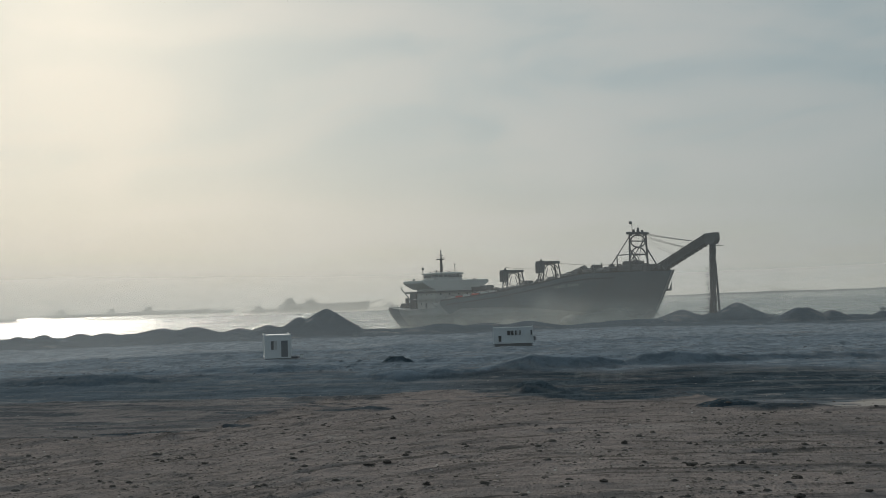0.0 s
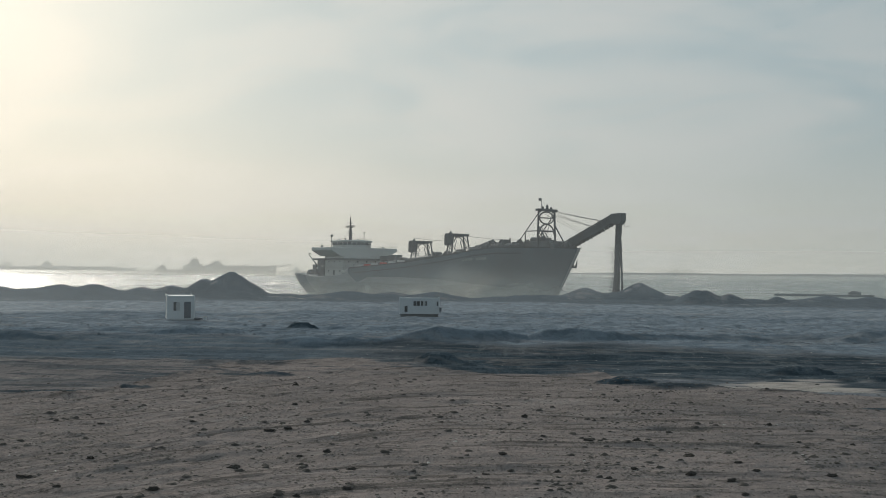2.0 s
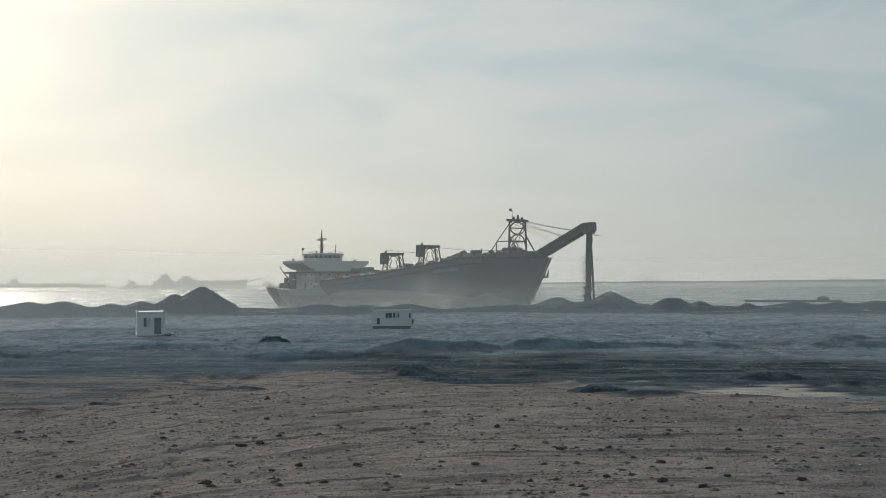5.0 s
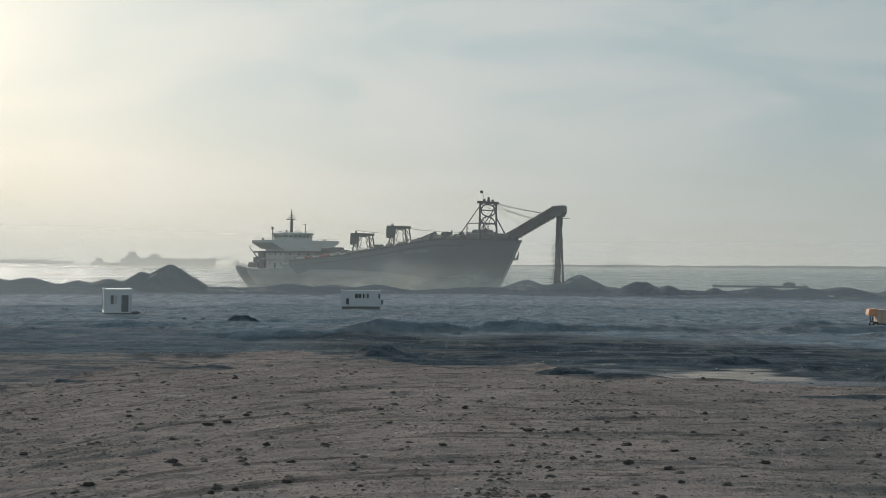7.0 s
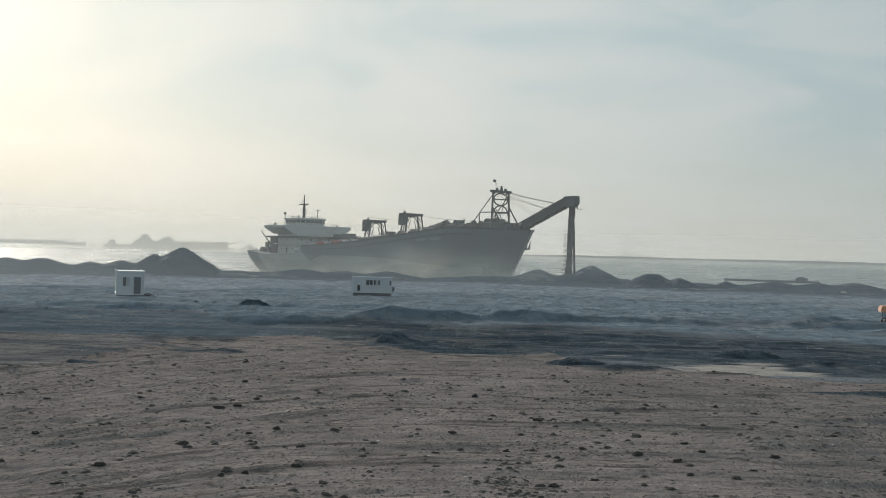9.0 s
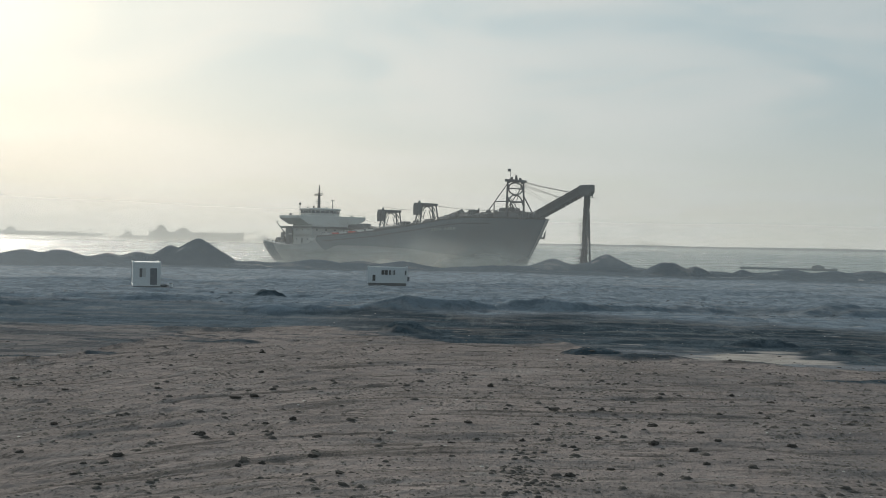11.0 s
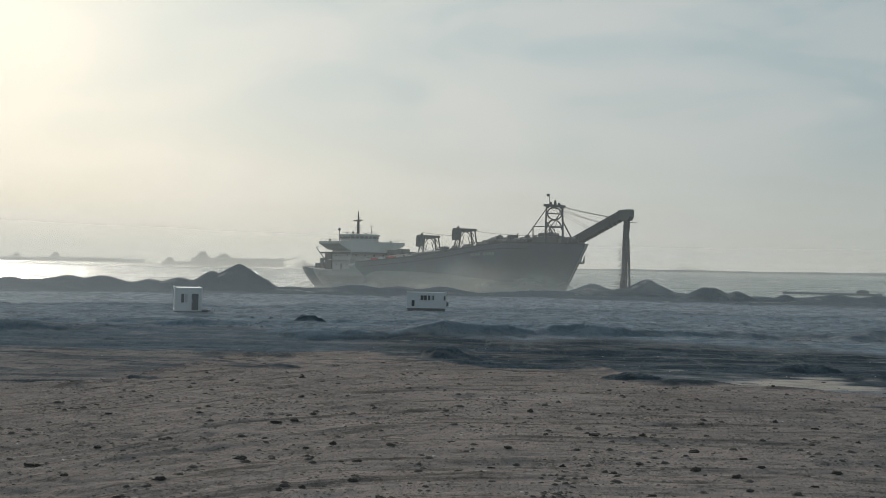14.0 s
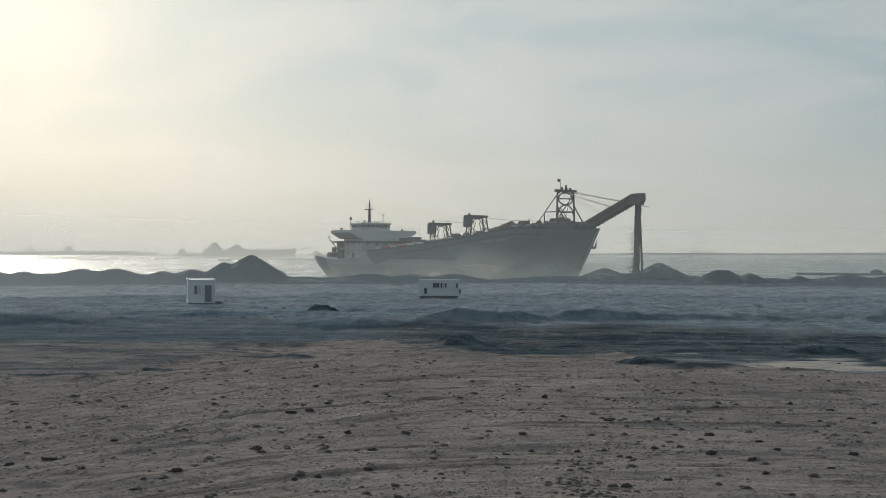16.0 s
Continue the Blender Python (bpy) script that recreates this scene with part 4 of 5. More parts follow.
for y in (-2.4, -0.8, 0.8, 2.4):
    cable("boom_stay", [(frame_x + 0.4, y, frame_top - 0.3), on_boom(0.74, 1.2, y * 0.45)], 0.032, ship, 0.15)
    cable("boom_stay", [(frame_x + 0.4, y * 0.9, frame_top - 0.9), on_boom(0.56, 1.2, y * 0.4)], 0.03, ship, 0.12)
for y in (-1.6, 1.6):
    cable("boom_stay", [(frame_x + 0.4, y, frame_top - 1.4), on_boom(0.36, 1.2, y * 0.5)], 0.03, ship, 0.1)

anchor = part("anchor", tubed((138.6, 0.6, 9.9), (140.9, 1.4, 9.9), 0.34, 0.26), M_DARK, ship)
part("fluke", tubed((140.8, 1.3, 9.9), (141.2, 1.5, 12.0), 0.36, 0.08), M_DARK, anchor)
part("fluke", tubed((140.0, 1.0, 10.0), (140.3, 1.1, 11.0), 0.26, 0.08), M_DARK, anchor)
for i in range(9):
    if i in (4,):
        continue
    x = 112.9 + i * 1.05
    z = deck_z(x) - 2.6 - 0.05 * i
    p = hull_point(at_len(x), (z + 1.5) / (deck_z(x) + 1.5), -1, 0.3)
    part("name_bar", boxed(p[0] - 0.36, p[0] + 0.36, p[1] - 0.08, p[1] + 0.06, z - 0.4, z + 0.4), M_NAME, hull)


# ---- the sand pouring from the boom ----
def sand_stream():
    rng = random.Random(4)
    root = thing("sand_stream", SHIP @ Matrix.Translation((157.1, 0, 0)), "dark wet sand pouring down from the boom head", "sand")
    for name, cx, r0, r1, z0, z1, lean in (("main_fall", 0.0, 0.9, 0.8, 2.2, 21.8, -0.55), ("thin_fall", 0.75, 0.3, 0.3, 2.2, 16.5, 0.75), ("torn_edge", -0.8, 0.05, 0.3, 3.0, 13.0, -0.8)):
        verts, faces, sides_, steps = [], [], 14, 60
        for i in range(steps + 1):
            k = i / steps
            z = z1 + (z0 - z1) * k
            for j in range(sides_):
                a = 2 * math.pi * j / sides_
                rag = 1 + 0.34 * noise.noise(Vector((math.cos(a) * 1.4, math.sin(a) * 1.4 + cx, z * 0.55))) + 0.2 * noise.noise(Vector((math.cos(a) * 3, math.sin(a) * 3, z * 2.1)))
                r = (r0 + (r1 - r0) * k) * rag
                verts.append((cx + lean * k + r * math.cos(a), r * 0.9 * math.sin(a), z))
        for i in range(steps):
            for j in range(sides_):
                a, b = i * sides_ + j, i * sides_ + (j + 1) % sides_
                faces.append((a, b, b + sides_, a + sides_))
        mesh_object(name, verts, faces, M_COAL, root, smooth=True)
    verts, faces = [], []
    for i in range(420):
        z = 2.4 + 13 * rng.random() ** 1.5
        c = Vector((-1.2 - abs(rng.gauss(0, 0.75)) * (1.2 - z / 18), rng.gauss(0, 0.7), z))
        s = 0.04 + 0.13 * rng.random() ** 2
        o = len(verts)
        verts += [c + Vector(p) * s for p in ((1, 0, -0.8), (-0.6, 0.9, -0.8), (-0.6, -0.9, -0.8), (0, 0, 1.6))]
        faces += [(o, o + 1, o + 3), (o + 1, o + 2, o + 3), (o + 2, o, o + 3), (o, o + 2, o + 1)]
    tagged(mesh_object("flying_grains", verts, faces, M_COAL, root), kind="stuff")


sand_stream()


# ---- dust drifting along the hull, in billowing layers ----
def haze_layer(name, verts, faces, thick, material, label, category):
    ob = sheet_object(name, verts, faces, material)
    ob.data.attributes.new("thick", "FLOAT", "POINT").data.foreach_set("value", thick.astype(np.float32))
    return tagged(ob, label, category, kind="stuff")


def grid_faces(rows, cols):
    i, j = np.meshgrid(np.arange(rows - 1), np.arange(cols - 1), indexing="ij")
    a = (i * cols + j).ravel()
    return np.stack([a, a + 1, a + cols + 1, a + cols], 1)


def dust_layer(away, strength, tall, seed):
    lx, lz = np.linspace(20, 152, 133), np.linspace(-0.5, tall, 40)
    xx, zz = np.meshgrid(lx, lz, indexing="ij")
    billow = 2.2 * fbm(xx / 18, zz / 9, seed, 3)
    yy = -14.0 - away + billow + 12.5 * step(xx, 112, 146) ** 1.5
    top = tall * (0.45 + 0.45 * step(xx, 60, 115) + 0.14 * fbm(xx / 15, zz * 0, seed + 5, 3))
    thick = strength * step(zz, top, top * 0.1) * step(xx, 28, 60) * step(xx, 152, 138)
    thick = thick * (0.85 + 0.3 * np.exp(-((xx - 132) / 16) ** 2) + 0.25 * fbm(xx / 11, zz / 6, seed + 9, 3))
    verts = np.stack([xx.ravel(), yy.ravel(), zz.ravel()], 1)
    ob = haze_layer("dust_cloud", verts, grid_faces(133, 40), np.clip(thick, 0, 1).ravel(), M_DUST, "pale dust drifting along the ship's side", "dust")
    ob.matrix_world = SHIP


dust_layer(1.5, 0.36, 14.5, 301)
dust_layer(11.0, 0.3, 12.0, 331)


# ---- other ships on the roads ----
def seat_at(az, dist, turn=0.0):
    a = radians(az)
    return pose(dist * math.sin(a), dist * math.cos(a), SEA_Z, 0, 0, -az + turn)


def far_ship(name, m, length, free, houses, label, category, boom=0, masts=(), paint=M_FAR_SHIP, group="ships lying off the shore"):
    """A ship far off: hull with raked ends, houses with windows and masts, and a boom at the bow."""
    root = thing(name, m, label, category, group)
    half, wide = length / 2, length * 0.075
    verts, faces = [], []
    for i in range(21):
        k = i / 20
        taper = max(0.25, 1 - max(0, (k - 0.85) / 0.15) ** 2) * (0.8 + 0.2 * min(1, k / 0.1))
        top = free * (1 + 0.12 * max(0, (k - 0.85) / 0.15) - 0.1 * math.sin(math.pi * k))
        for y, z in ((-0.8, -1.0), (-1, free * 0.5), (-1, top), (1, top), (1, free * 0.5), (0.8, -1.0)):
            rake = (z / free) * length * 0.008
            verts.append((-half + length * k + (rake if k > 0.9 else -rake * 0.5 if k < 0.1 else 0), y * wide * taper, z))
    for i in range(20):
        for j in range(5):
            a = i * 6 + j
            faces.append((a, a + 6, a + 7, a + 1))
    faces += [(0, 1, 2, 3, 4, 5), (125, 124, 123, 122, 121, 120)]
    mesh_object("hull", verts, faces, paint, root)
    for x, w_, z1 in houses:
        x0 = -half + x * length
        body = bmesh.new()
        box(body, x0 - w_ / 2, x0 + w_ / 2, -wide * 0.7, wide * 0.7, free * 0.8, free + (z1 - free) * 0.38, bevel=0.3)
        box(body, x0 - w_ * 0.36, x0 + w_ * 0.4, -wide * 0.66, wide * 0.66, free + (z1 - free) * 0.38 - 0.2, free + (z1 - free) * 0.66, bevel=0.3)
        box(body, x0 - w_ * 0.62, x0 - w_ * 0.48, -wide * 0.5, wide * 0.5, free * 0.8, free + (z1 - free) * 0.2, bevel=0.2)
        box(body, x0 + w_ * 0.48, x0 + w_ * 0.7, -wide * 0.5, wide * 0.5, free * 0.8, free + (z1 - free) * 0.16, bevel=0.2)
        h = part("house", body, paint, root)
        part("bridge", boxed(x0 - w_ * 0.2, x0 + w_ * 0.3, -wide * 0.95, wide * 0.95, free + (z1 - free) * 0.66 + 0.004, z1, bevel=0.3), paint, h)
        part("window_band", boxed(x0 - w_ * 0.17, x0 + w_ * 0.27, -wide * 0.95 - 0.08, wide * 0.95 + 0.08, z1 - 1.6, z1 - 0.8), M_FAR_GLASS, h)
        part("mast", tubed((x0, 0, z1), (x0, 0, z1 + 5.0), 0.45, 0.22, sides=6), paint, h)
        part("funnel", tubed((x0 - w_ * 0.34, 0, free), (x0 - w_ * 0.32, 0, z1 + 0.6), 1.0, 0.8, sides=8), paint, h)
    for x, z1 in masts:
        x0 = -half + x * length
        part("post", tubed((x0, 0, free * 0.9), (x0, 0, z1), 0.5, 0.35, sides=6), paint, root)
        part("yard", tubed((x0 - 1.8, 0, z1 - 0.5), (x0 + 1.8, 0, z1 - 0.5), 0.3, sides=6), paint, root)
    for i in range(int(length / 9)):
        x0 = -half + length * 0.25 + 9 * i * 0.62
        part("hatch", boxed(x0 - 2.0, x0 + 2.0, -wide * 0.6, wide * 0.6, free * 0.9, free + 0.35, bevel=0.1), paint, root)
    if boom:
        tip = half + boom
        b = part("boom", tubed((half - 3, 0, free * 0.8 - 1.0), (tip, 0, free * 0.8 + boom * 0.24), 1.0, 0.8, sides=6), paint, root)
        part("chute", tubed((tip, 0, free * 0.8 + 0.8 + boom * 0.24), (tip, 0, free * 0.8 - boom * 0.12), 0.9, 0.6, sides=6), paint, b)
    return root


# all in paled paints, part of the haze is put into their colour
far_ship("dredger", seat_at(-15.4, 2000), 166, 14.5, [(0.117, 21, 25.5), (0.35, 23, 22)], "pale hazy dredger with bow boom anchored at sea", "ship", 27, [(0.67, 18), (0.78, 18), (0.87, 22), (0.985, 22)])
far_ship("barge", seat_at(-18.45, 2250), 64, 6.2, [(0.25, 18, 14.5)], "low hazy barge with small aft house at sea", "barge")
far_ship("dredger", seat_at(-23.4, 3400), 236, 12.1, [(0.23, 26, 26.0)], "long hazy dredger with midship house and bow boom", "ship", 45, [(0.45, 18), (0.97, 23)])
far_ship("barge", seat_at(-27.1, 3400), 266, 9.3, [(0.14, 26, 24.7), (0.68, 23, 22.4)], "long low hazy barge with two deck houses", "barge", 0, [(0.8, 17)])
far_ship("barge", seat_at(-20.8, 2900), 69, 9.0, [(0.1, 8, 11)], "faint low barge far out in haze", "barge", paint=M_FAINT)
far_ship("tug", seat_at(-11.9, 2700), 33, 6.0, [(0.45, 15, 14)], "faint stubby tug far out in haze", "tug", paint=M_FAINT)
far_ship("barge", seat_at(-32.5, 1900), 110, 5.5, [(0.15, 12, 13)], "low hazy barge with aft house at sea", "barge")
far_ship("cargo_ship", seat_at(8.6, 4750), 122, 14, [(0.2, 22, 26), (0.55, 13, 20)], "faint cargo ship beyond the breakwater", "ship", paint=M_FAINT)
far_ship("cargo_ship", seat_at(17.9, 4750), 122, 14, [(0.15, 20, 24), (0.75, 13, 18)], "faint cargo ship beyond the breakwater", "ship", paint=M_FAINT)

# a flat work barge close off the shore
work = thing("work_barge", pose(118.8, 428.6, SEA_Z, 0, 0, -15.5), "flat dark work barge with a small deck cabin", "barge")
bm = boxed(-18.5, 18.5, -4.5, 4.5, -0.6, 0.75)
for vert in bm.verts:
    if vert.co.z < 0:
        vert.co.x *= 0.93
part("hull", bm, M_HULL, work)
part("cabin", boxed(9.0, 13.6, -2.2, 2.2, 0.75, 1.8, bevel=0.15), M_HULL, work)
part("roof", boxed(10.0, 12.4, -1.6, 1.6, 1.804, 2.2, bevel=0.12), M_HULL, work)
for x in (-17, -9, 0, 17):
    part("bollard", tubed((x, -3.8, 0.75), (x, -3.8, 1.25), 0.25), M_HULL, work)

# the low far shore along the horizon
far_r = np.array([4180.0, 4230.0, 4300.0, 4500.0])
far_a = np.radians(np.arange(1.5, 34, 0.05))
rr, aa = np.meshgrid(far_r, far_a, indexing="ij")
crest = 4.8 + 0.9 * fbm(np.degrees(aa) * 1.5, aa * 0, 7, 4) + 2.0 * step(np.degrees(aa), 12, 16) + 2.0 * step(np.degrees(aa), 3, 6)
zz = SEA_Z + np.array([-0.5, 1.0, 1.0, 0.2])[:, None] * np.maximum(crest, 0.8) + np.array([0, 0, 0.2, 0])[:, None]
fv = np.stack([(rr * np.sin(aa)).ravel(), (rr * np.cos(aa)).ravel(), zz.ravel()], 1)
na = len(far_a)
ff = np.array([(i * na + j, i * na + j + 1, (i + 1) * na + j + 1, (i + 1) * na + j) for i in range(3) for j in range(na - 1)])
tagged(sheet_object("far_shore", fv, ff[:, ::-1], M_SHORE), "low grey breakwater on the horizon", "shore", kind="structure")

# haze in the air over the shore and the sea, thinning out with height
def air_haze(dist, strength, tall, material, leftward=1.0, rightward=1.0):
    az, up = np.radians(np.linspace(-75, 75, 151)), np.linspace(0, 1, 25) ** 1.5 * tall
    aa, zz = np.meshgrid(az, up, indexing="ij")
    verts = np.stack([(dist * np.sin(aa)).ravel(), (dist * np.cos(aa)).ravel(), (zz + SEA_Z - 0.6).ravel()], 1)
    # leftward adds density on the sun side, imitating brighter forward scatter
    thick = strength * np.exp(-3.2 * zz / tall) * step(zz, tall, tall * 0.5) * np.interp(np.degrees(aa), [-28, -10, 3], [leftward, 1.0, rightward])
    haze_layer("air_haze", verts, grid_faces(151, 25), thick.ravel(), material, "thin pale haze lying over the shore and sea", "haze")


for dist, strength, tall in ((108, 0.045, 45), (172, 0.085, 60), (270, 0.12, 90)):
    air_haze(dist, strength, tall, M_AIR, 2.3)
for dist, strength, tall in ((1500, 0.58, 200), (4650, 0.4, 400)):
    air_haze(dist, strength, tall, M_MIST, 1.15, 0.3 if dist < 2000 else 1.5)


# ---- site cabins, built up ----
def opening(parent, x0, x1, z0, z1, y, panes, name="window", frame=M_CABIN, glass=M_GLASS):
    """A framed window on a face at depth y that looks towards -y."""
    bm = bmesh.new()
    e = 0.05
    box(bm, x0 - e, x1 + e, y - 0.05, y + 0.03, z1, z1 + e)
    box(bm, x0 - e, x1 + e, y - 0.07, y + 0.03, z0 - e, z0)
    box(bm, x0 - e, x0, y - 0.05, y + 0.03, z0, z1)
    box(bm, x1, x1 + e, y - 0.05, y + 0.03, z0, z1)
    win = part(name, bm, frame, parent)
    for i, mat in enumerate(panes):
        a, b = x0 + (x1 - x0) * i / len(panes), x0 + (x1 - x0) * (i + 1) / len(panes)
        part("pane", boxed(a + 0.02, b - 0.02, y - 0.012 - 0.01 * (i % 2), y + 0.01, z0, z1), mat, win)
        if i:
            part("mullion", boxed(a - 0.025, a + 0.025, y - 0.045, y, z0, z1), frame, win)
    return win


def cabin_shell(m, wide, deep, tall, label, skid):
    root = thing("site_cabin", m, label, "cabin", "white site cabins")
    t = skid
    bm = boxed(0.06, wide - 0.06, 0.05, deep - 0.05, t + 0.1, tall - 0.1)
    part("body", bm, M_CABIN, root, "white sandwich panel walls")
    for z0, z1 in ((t, t + 0.16), (tall - 0.17, tall)):
        for y in (0.0, deep - 0.1):
            part("rail", boxed(0.1, wide - 0.1, y, y + 0.1, z0, z1, bevel=0.015), M_CABIN, root)
        for x in (0.0, wide - 0.1):
            part("rail", boxed(x, x + 0.1, 0.1, deep - 0.1, z0, z1, bevel=0.015), M_CABIN, root)
    for x in (0.0, wide - 0.15):
        for y in (0.0, deep - 0.15):
            part("corner_post", boxed(x - 0.004, x + 0.154, y - 0.004, y + 0.154, t, tall, bevel=0.02), M_CABIN, root)
            part("corner_fitting", boxed(x - 0.02, x + 0.17, y - 0.02, y + 0.17, tall + 0.004, tall + 0.1, bevel=0.02), M_CABIN, root)
    part("roof", boxed(0.1, wide - 0.1, 0.1, deep - 0.1, tall - 0.098, tall - 0.03), M_CABIN, root)
    return root


small = cabin_shell(pose(-37.9, 112.72, 0.0, 0, 0, 20.2), 2.92, 5.9, 2.62, "white panel site cabin with a dark door standing on dirt", 0.06)
opening(small, 0.68, 1.38, 1.02, 1.96, 0.05, (M_GLASS_SOFT, M_PALE_PANE))
door = part("door", boxed(1.80, 2.52, -0.01, 0.06, 0.20, 1.98, bevel=0.01), M_DOOR, small, "dark glazed door")
part("door_frame", boxed(1.74, 1.80, -0.03, 0.05, 0.18, 2.05), M_CABIN, small)
part("door_frame", boxed(2.52, 2.58, -0.03, 0.05, 0.18, 2.05), M_CABIN, small)
part("handle", tubed((1.88, -0.05, 1.05), (1.88, -0.05, 1.25), 0.02), M_CABIN, door)
part("lintel", boxed(1.80, 2.52, -0.03, 0.05, 1.984, 2.05), M_CABIN, small)

large = cabin_shell(pose(-17.36, 153.97, -1.12, 0, 0, 5.3), 5.78, 2.45, 2.74, "long white site cabin standing on dark steel skids", 0.42)
opening(large, 2.0, 2.95, 1.62, 2.28, 0.05, (M_GLASS, M_GLASS))
opening(large, 3.1, 4.02, 1.62, 2.28, 0.05, (M_GLASS, M_PALE_PANE, M_GLASS_SOFT))
opening(large, 0.72, 1.18, 0.72, 1.58, 0.05, (M_GLASS,))
opening(large, 5.36, 5.66, 1.60, 2.25, 0.05, (M_GLASS_SOFT,))
for y in (0.1, 1.1, 2.1):
    part("skid", boxed(0.15, 5.6, y, y + 0.22, 0.0, 0.41, bevel=0.02), M_DARK, large)
part("air_unit", boxed(5.79, 6.1, 0.5, 1.3, 0.75, 1.35, bevel=0.04), M_DOOR, large)

bucket = thing("paint_bucket", pose(-34.0, 113.7, 0.02), "small white bucket on the dirt beside a cabin", "bucket")
part("body", tubed((0, 0, 0), (0, 0, 0.36), 0.17, 0.2, sides=14), M_CABIN, bucket)
part("rim", tubed((0, 0, 0.361), (0, 0, 0.39), 0.215, 0.215, sides=14), M_DOOR, bucket)
sack = thing("sand_sack", pose(-34.7, 113.5, 0.02, 0, 0, 20), "dark filled sack slumped beside a cabin", "sack")
bm = bmesh.new()
bmesh.ops.create_icosphere(bm, subdivisions=3, radius=1.0)
for vert in bm.verts:
    n_ = noise.noise(vert.co * 2.0) * 0.15
    vert.co = Vector((vert.co.x * (0.42 + n_), vert.co.y * (0.28 + n_), 0.14 + vert.co.z * 0.16))
part("body", bm, M_DOOR, sack, smooth=True)

# ---- the orange site dumper ----
dumper = thing("site_dumper", pose(37.9, 100.6, float(ground_height(np.array([40.0]), np.array([101.0]))[0]) + 0.02, 0, 0, -8) @ Matrix.Diagonal((0.84, 0.84, 0.92, 1)), "orange and tan site dumper parked on grey sand", "dumper")
bm = bmesh.new()
outline = [(0.95, 0.55), (3.45, 0.45), (3.55, 1.05), (2.7, 2.0), (0.95, 1.75)]
rows = [[bm.verts.new((x, y, z)) for x, z in outline] for y in (-0.85, 0.85)]
bm.faces.new(rows[0]), bm.faces.new(rows[1][::-1])
for i in range(5):
    bm.faces.new((rows[0][i], rows[0][(i + 1) % 5], rows[1][(i + 1) % 5], rows[1][i]))
bmesh.ops.bevel(bm, geom=bm.edges[:], offset=0.06, segments=2, affect="EDGES")
skip = part("skip_body", bm, M_TAN, dumper, "dusty tan skip body")
part("top_rim", boxed(0.95, 2.72, -0.92, 0.92, 1.84, 1.96, bevel=0.03), M_TAN, skip)
for x in (1.4, 2.0, 2.6):
    part("rib", boxed(x - 0.05, x + 0.05, -0.92, -0.84, 0.6, 1.72), M_TAN, skip)
bm = bmesh.new()
outline = [(0.0, 1.35), (0.12, 1.95), (1.0, 2.02), (1.2, 1.55), (0.75, 1.25)]
rows = [[bm.verts.new((x, y, z)) for x, z in outline] for y in (-0.8, 0.8)]
bm.faces.new(rows[0]), bm.faces.new(rows[1][::-1])
for i in range(5):
    bm.faces.new((rows[0][i], rows[0][(i + 1) % 5], rows[1][(i + 1) % 5], rows[1][i]))
bmesh.ops.bevel(bm, geom=bm.edges[:], offset=0.07, segments=2, affect="EDGES")
part("engine_hood", bm, M_ORANGE, dumper, "bright orange hood")
part("chassis", boxed(0.5, 3.2, -0.55, 0.55, 0.42, 0.6, bevel=0.03), M_DOOR, dumper)
part("strut", tubed((0.55, -0.5, 0.5), (0.45, -0.5, 1.35), 0.05), M_DOOR, dumper)
part("strut", tubed((0.55, 0.5, 0.5), (0.45, 0.5, 1.35), 0.05), M_DOOR, dumper)
for x in (0.75, 2.85):
    for y in (-0.8, 0.8):
        wheel = part("wheel", tubed((x, y - 0.16, 0.36), (x, y + 0.16, 0.36), 0.36, sides=20), M_RUBBER, dumper)
        part("rim", tubed((x, y - 0.18, 0.36), (x, y + 0.18, 0.36), 0.18, sides=12), M_TAN, wheel)


# ---- clods and stones on the near ground ----
def clod_mesh(name, seed, flat):
    bm = bmesh.new()
    bmesh.ops.create_icosphere(bm, subdivisions=3, radius=1.0)
    shift = Vector((seed * 7.3, seed * 3.1, 0))
    for vert in bm.verts:
        k = 0.95 + 0.6 * noise.noise(vert.co * 1.3 + shift) + 0.5 * noise.noise(vert.co * 3.3 + shift) + 0.3 * noise.noise(vert.co * 7.0 + shift)
        vert.co = Vector((vert.co.x * k, vert.co.y * k * 0.8, max(vert.co.z * k * flat, -0.25) + 0.12))
    me = bpy.data.meshes.new(name)
    bm.to_mesh(me)
    bm.free()
    me.materials.append(M_CLOD)
    return me


CLODS = [clod_mesh("dirt_clod", k, 0.42 + 0.07 * (k % 3)) for k in range(6)]
# x, y and half width of the larger clods
CLOD_SPOTS = [
    (-8.6, 36.7, 0.36), (-8.1, 37.2, 0.26), (-10.7, 50.8, 0.28), (-9.3, 43.9, 0.26), (-11.2, 32.4, 0.24), (-9.2, 26.5, 0.25), (-15.1, 37.9, 0.24), (-12.6, 30.8, 0.2),
    (-5.9, 32.7, 0.24), (-4.7, 29.9, 0.26), (-8.0, 29.8, 0.3), (-4.4, 27.3, 0.24), (-13.3, 28.1, 0.38), (2.3, 35.9, 0.3), (3.9, 35.9, 0.26), (5.2, 33.5, 0.34),
    (4.8, 30.5, 0.27), (5.8, 29.8, 0.22), (6.5, 32.3, 0.22), (-0.5, 32.8, 0.22), (0.2, 41.6, 0.26), (10.3, 39.1, 0.3), (2.1, 26.1, 0.24), (8.7, 30.6, 0.24), (-0.9, 30.2, 0.2),
]
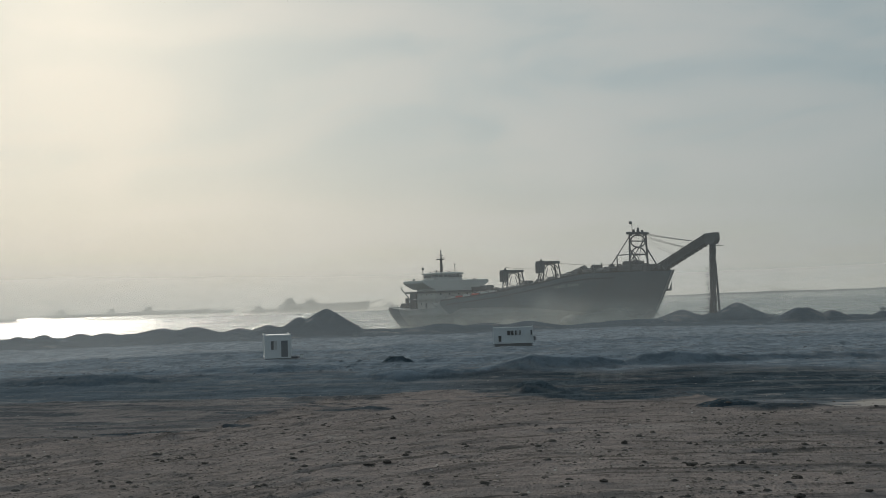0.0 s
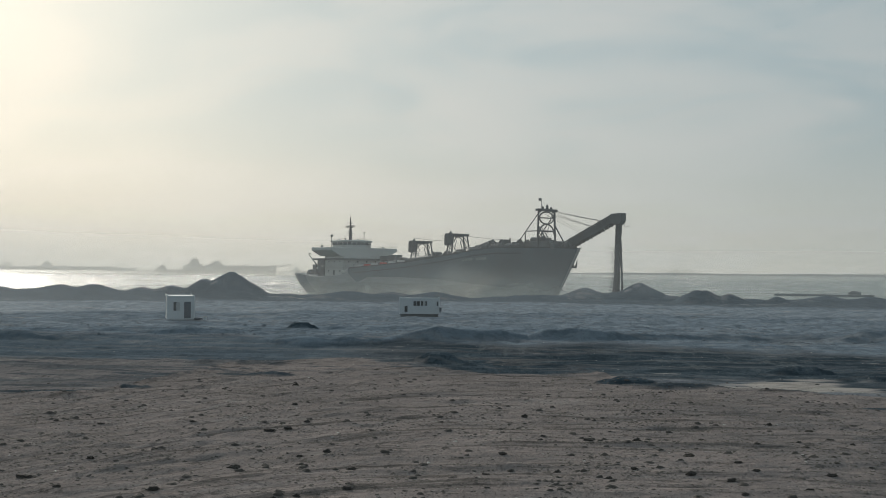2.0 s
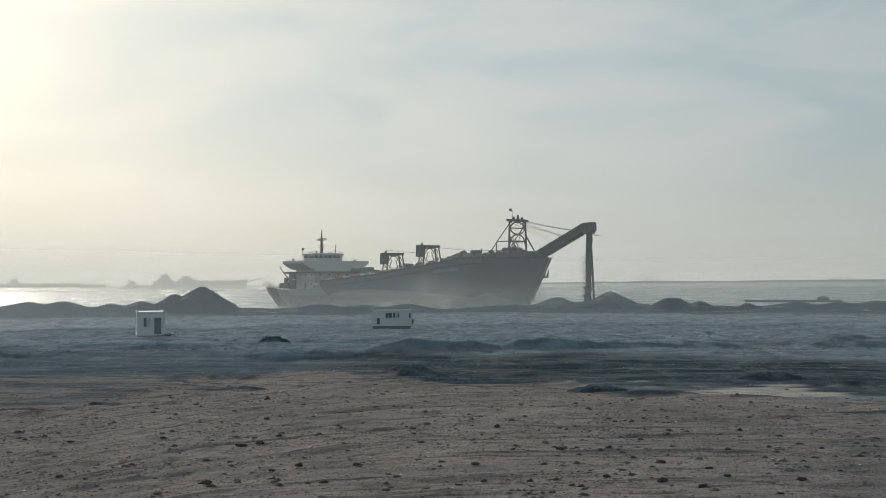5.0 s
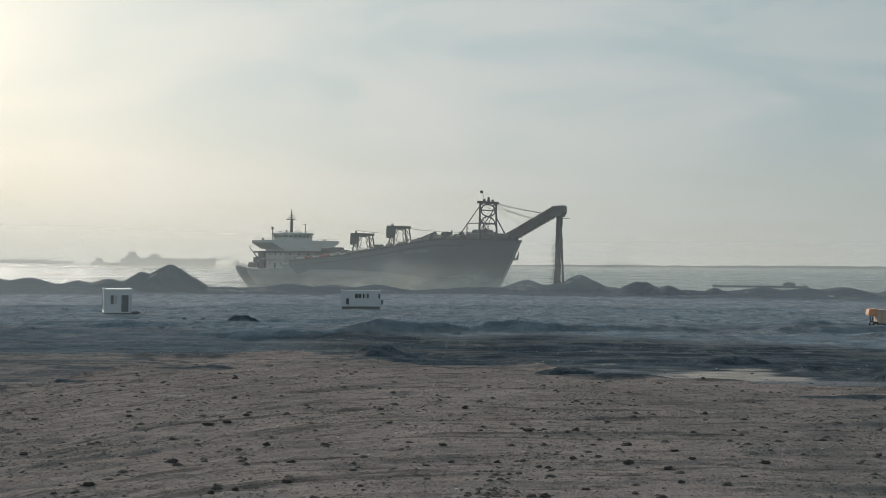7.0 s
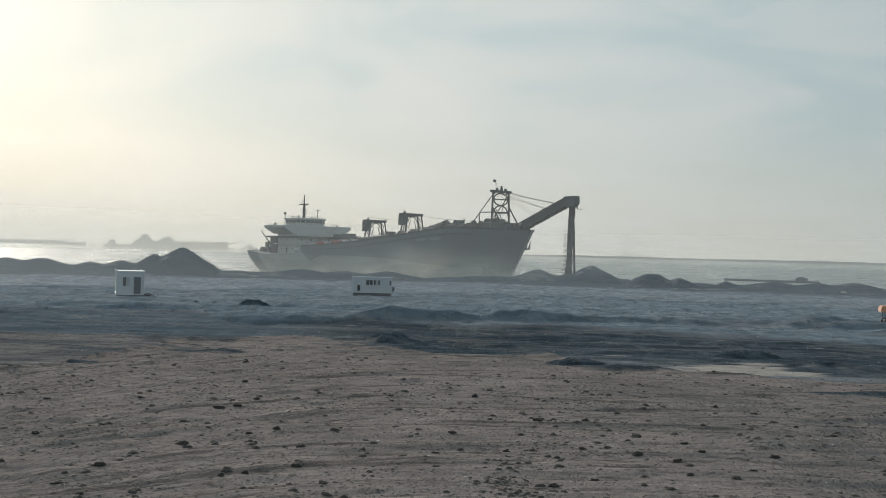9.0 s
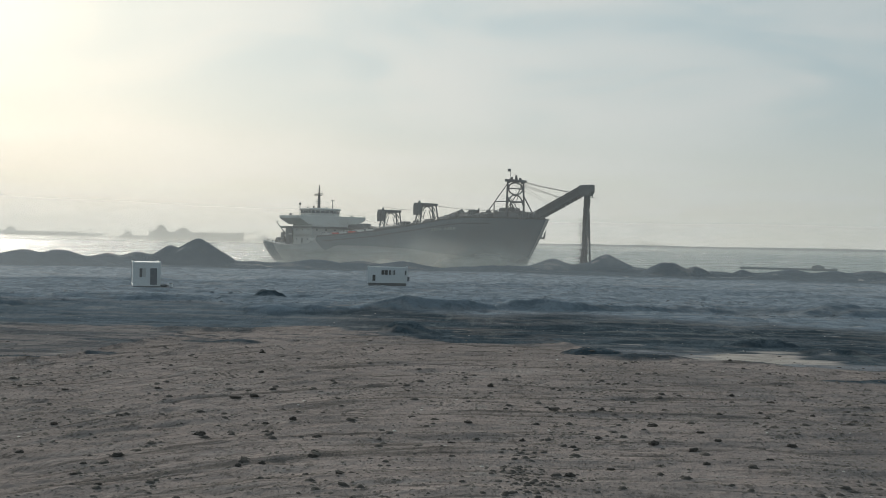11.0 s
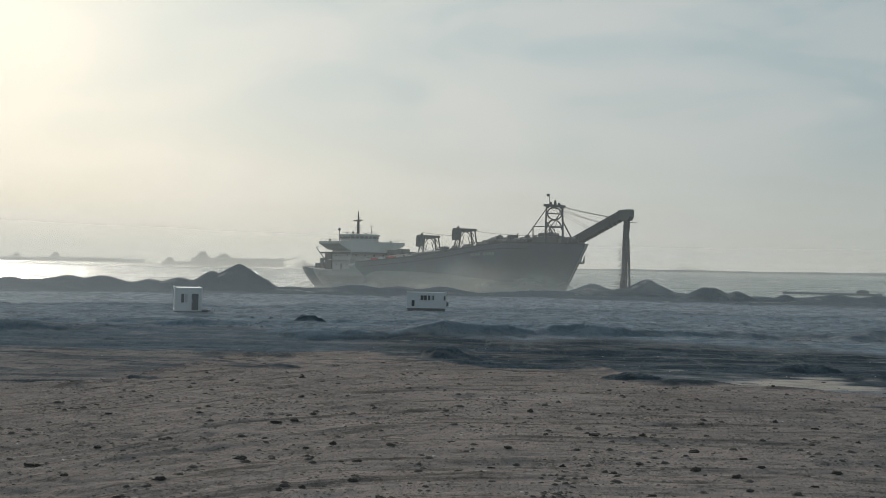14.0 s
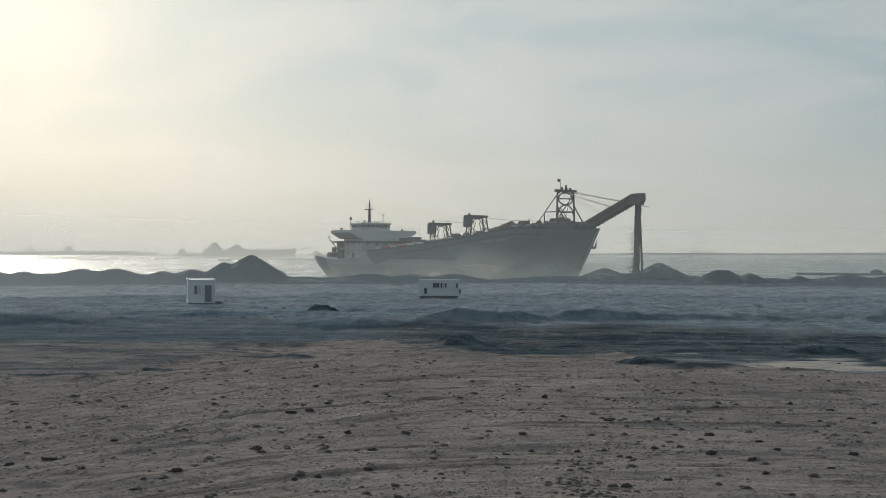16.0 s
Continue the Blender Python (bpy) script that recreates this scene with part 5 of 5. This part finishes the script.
# x and y of the smaller ones
SMALL_SPOTS = [
    (-16.7, 37.7), (-6.0, 25.9), (-8.6, 23.5), (-11.7, 26.5), (-13.9, 27.0), (-18.0, 34.0), (-3.4, 25.2), (-5.5, 26.3), (-11.9, 38.3), (-7.8, 39.1), (-6.6, 32.0), (-9.6, 24.7),
    (3.3, 31.1), (1.1, 30.8), (1.6, 33.3), (2.5, 30.1), (6.7, 30.9), (7.5, 28.2), (6.2, 37.1), (9.2, 40.3), (0.7, 36.0), (5.7, 27.6), (3.2, 27.0), (-5.7, 46.8), (-13.6, 48.7), (10.9, 36.0), (12.4, 31.9), (11.7, 51.8),
]


def surface_z(x, y):
    return float(ground_height(np.array([x]), np.array([y]))[0])


rng = random.Random(11)
for i, (x, y, s) in enumerate(CLOD_SPOTS + [(x, y, 0.17 + 0.008 * (k % 5)) for k, (x, y) in enumerate(SMALL_SPOTS)]):
    ob = new("dirt_clod", CLODS[i % 6])
    ob.matrix_world = pose(x, y, surface_z(x, y) - 0.03 * s, 0, 0, rng.uniform(-30, 30)) @ Matrix.Diagonal((s * 0.55, s * 0.5, s * 0.48, 1))
    tagged(ob, "rough dark clod of earth lying on brown dirt", "clod", "dark clods on the dirt")


def scatter(name, count, seed, near, far, size, label, material, power=2.0, spread=34, around=None):
    """Many small stones in one mesh, thrown over the wedge of ground in front."""
    r = np.random.RandomState(seed)
    base = np.array([(1, 0, 0), (0.3, 0.9, 0.1), (-0.8, 0.6, 0), (-0.9, -0.5, 0), (0.2, -0.95, 0), (0.45, 0.35, 0.5), (-0.5, 0.05, 0.55), (0.1, -0.55, 0.42)])
    tri = np.array([(0, 1, 5), (1, 2, 5), (2, 6, 5), (2, 3, 6), (3, 4, 7), (4, 0, 7), (0, 5, 7), (5, 6, 7), (6, 3, 7)])
    dist = np.sqrt(r.uniform(near ** 2, far ** 2, count) * r.uniform(0.25, 1, count) ** 0.6)
    dist = np.maximum(dist, near)
    az = np.radians(r.uniform(-spread, spread, count))
    x, y = dist * np.sin(az), dist * np.cos(az)
    if around:
        x, y = r.normal(around[0], around[2], count), r.normal(around[1], around[3], count)
    clump = lattice(x / 2.2, y / 2.2, 201) + 0.6 * lattice(x / 0.8, y / 0.8, 202)
    keep = clump + r.uniform(-1, 1, count) > -0.1
    x, y = x[keep], y[keep]
    z = ground_height(x, y)
    s = size[0] + (size[1] - size[0]) * r.uniform(0, 1, len(x)) ** (power * 2)
    turn = r.uniform(0, 6.28, len(x))
    jitter = base[None] * r.uniform(0.65, 1.3, (len(x), 8, 3))
    px = jitter[..., 0] * np.cos(turn)[:, None] - jitter[..., 1] * np.sin(turn)[:, None]
    py = jitter[..., 0] * np.sin(turn)[:, None] + jitter[..., 1] * np.cos(turn)[:, None]
    verts = np.stack([x[:, None] + px * s[:, None] * 1.25, y[:, None] + py * s[:, None], z[:, None] - 0.01 + jitter[..., 2] * s[:, None]], 2).reshape(-1, 3)
    faces = (tri[None] + 8 * np.arange(len(x))[:, None, None]).reshape(-1, 3)
    me = bpy.data.meshes.new(name)
    me.vertices.add(len(verts))
    me.vertices.foreach_set("co", verts.astype(np.float32).ravel())
    me.loops.add(faces.size)
    me.loops.foreach_set("vertex_index", faces.astype(np.int32).ravel())
    me.polygons.add(len(faces))
    me.polygons.foreach_set("loop_start", np.arange(0, faces.size, 3, dtype=np.int32))
    me.update(calc_edges=True)
    me.materials.append(material)
    return tagged(new(name, me), label, "stones", kind="stuff")


scatter("loose_clods", 3000, 21, 20, 64, (0.035, 0.14), "scattered dark clods of earth on the dirt", M_CLOD, 0.8)
scatter("crumb_trail", 420, 25, 20, 40, (0.015, 0.1), "dark crumbs of earth spilled in a patch", M_CLOD, 0.7, around=(0.9, 26.3, 0.4, 2.0))
scatter("gravel", 80000, 22, 20, 62, (0.015, 0.06), "fine brown gravel and crumbs of earth", M_GRAVEL, 1.2)
scatter("spoil_lumps", 9000, 23, 92, 190, (0.05, 0.22), "grey lumps of dredged sand and spoil", M_LUMP, 1.6)
scatter("pale_pebbles", 1500, 24, 20, 95, (0.02, 0.06), "scattered pale pebbles and scraps", M_PALE, 1.2)
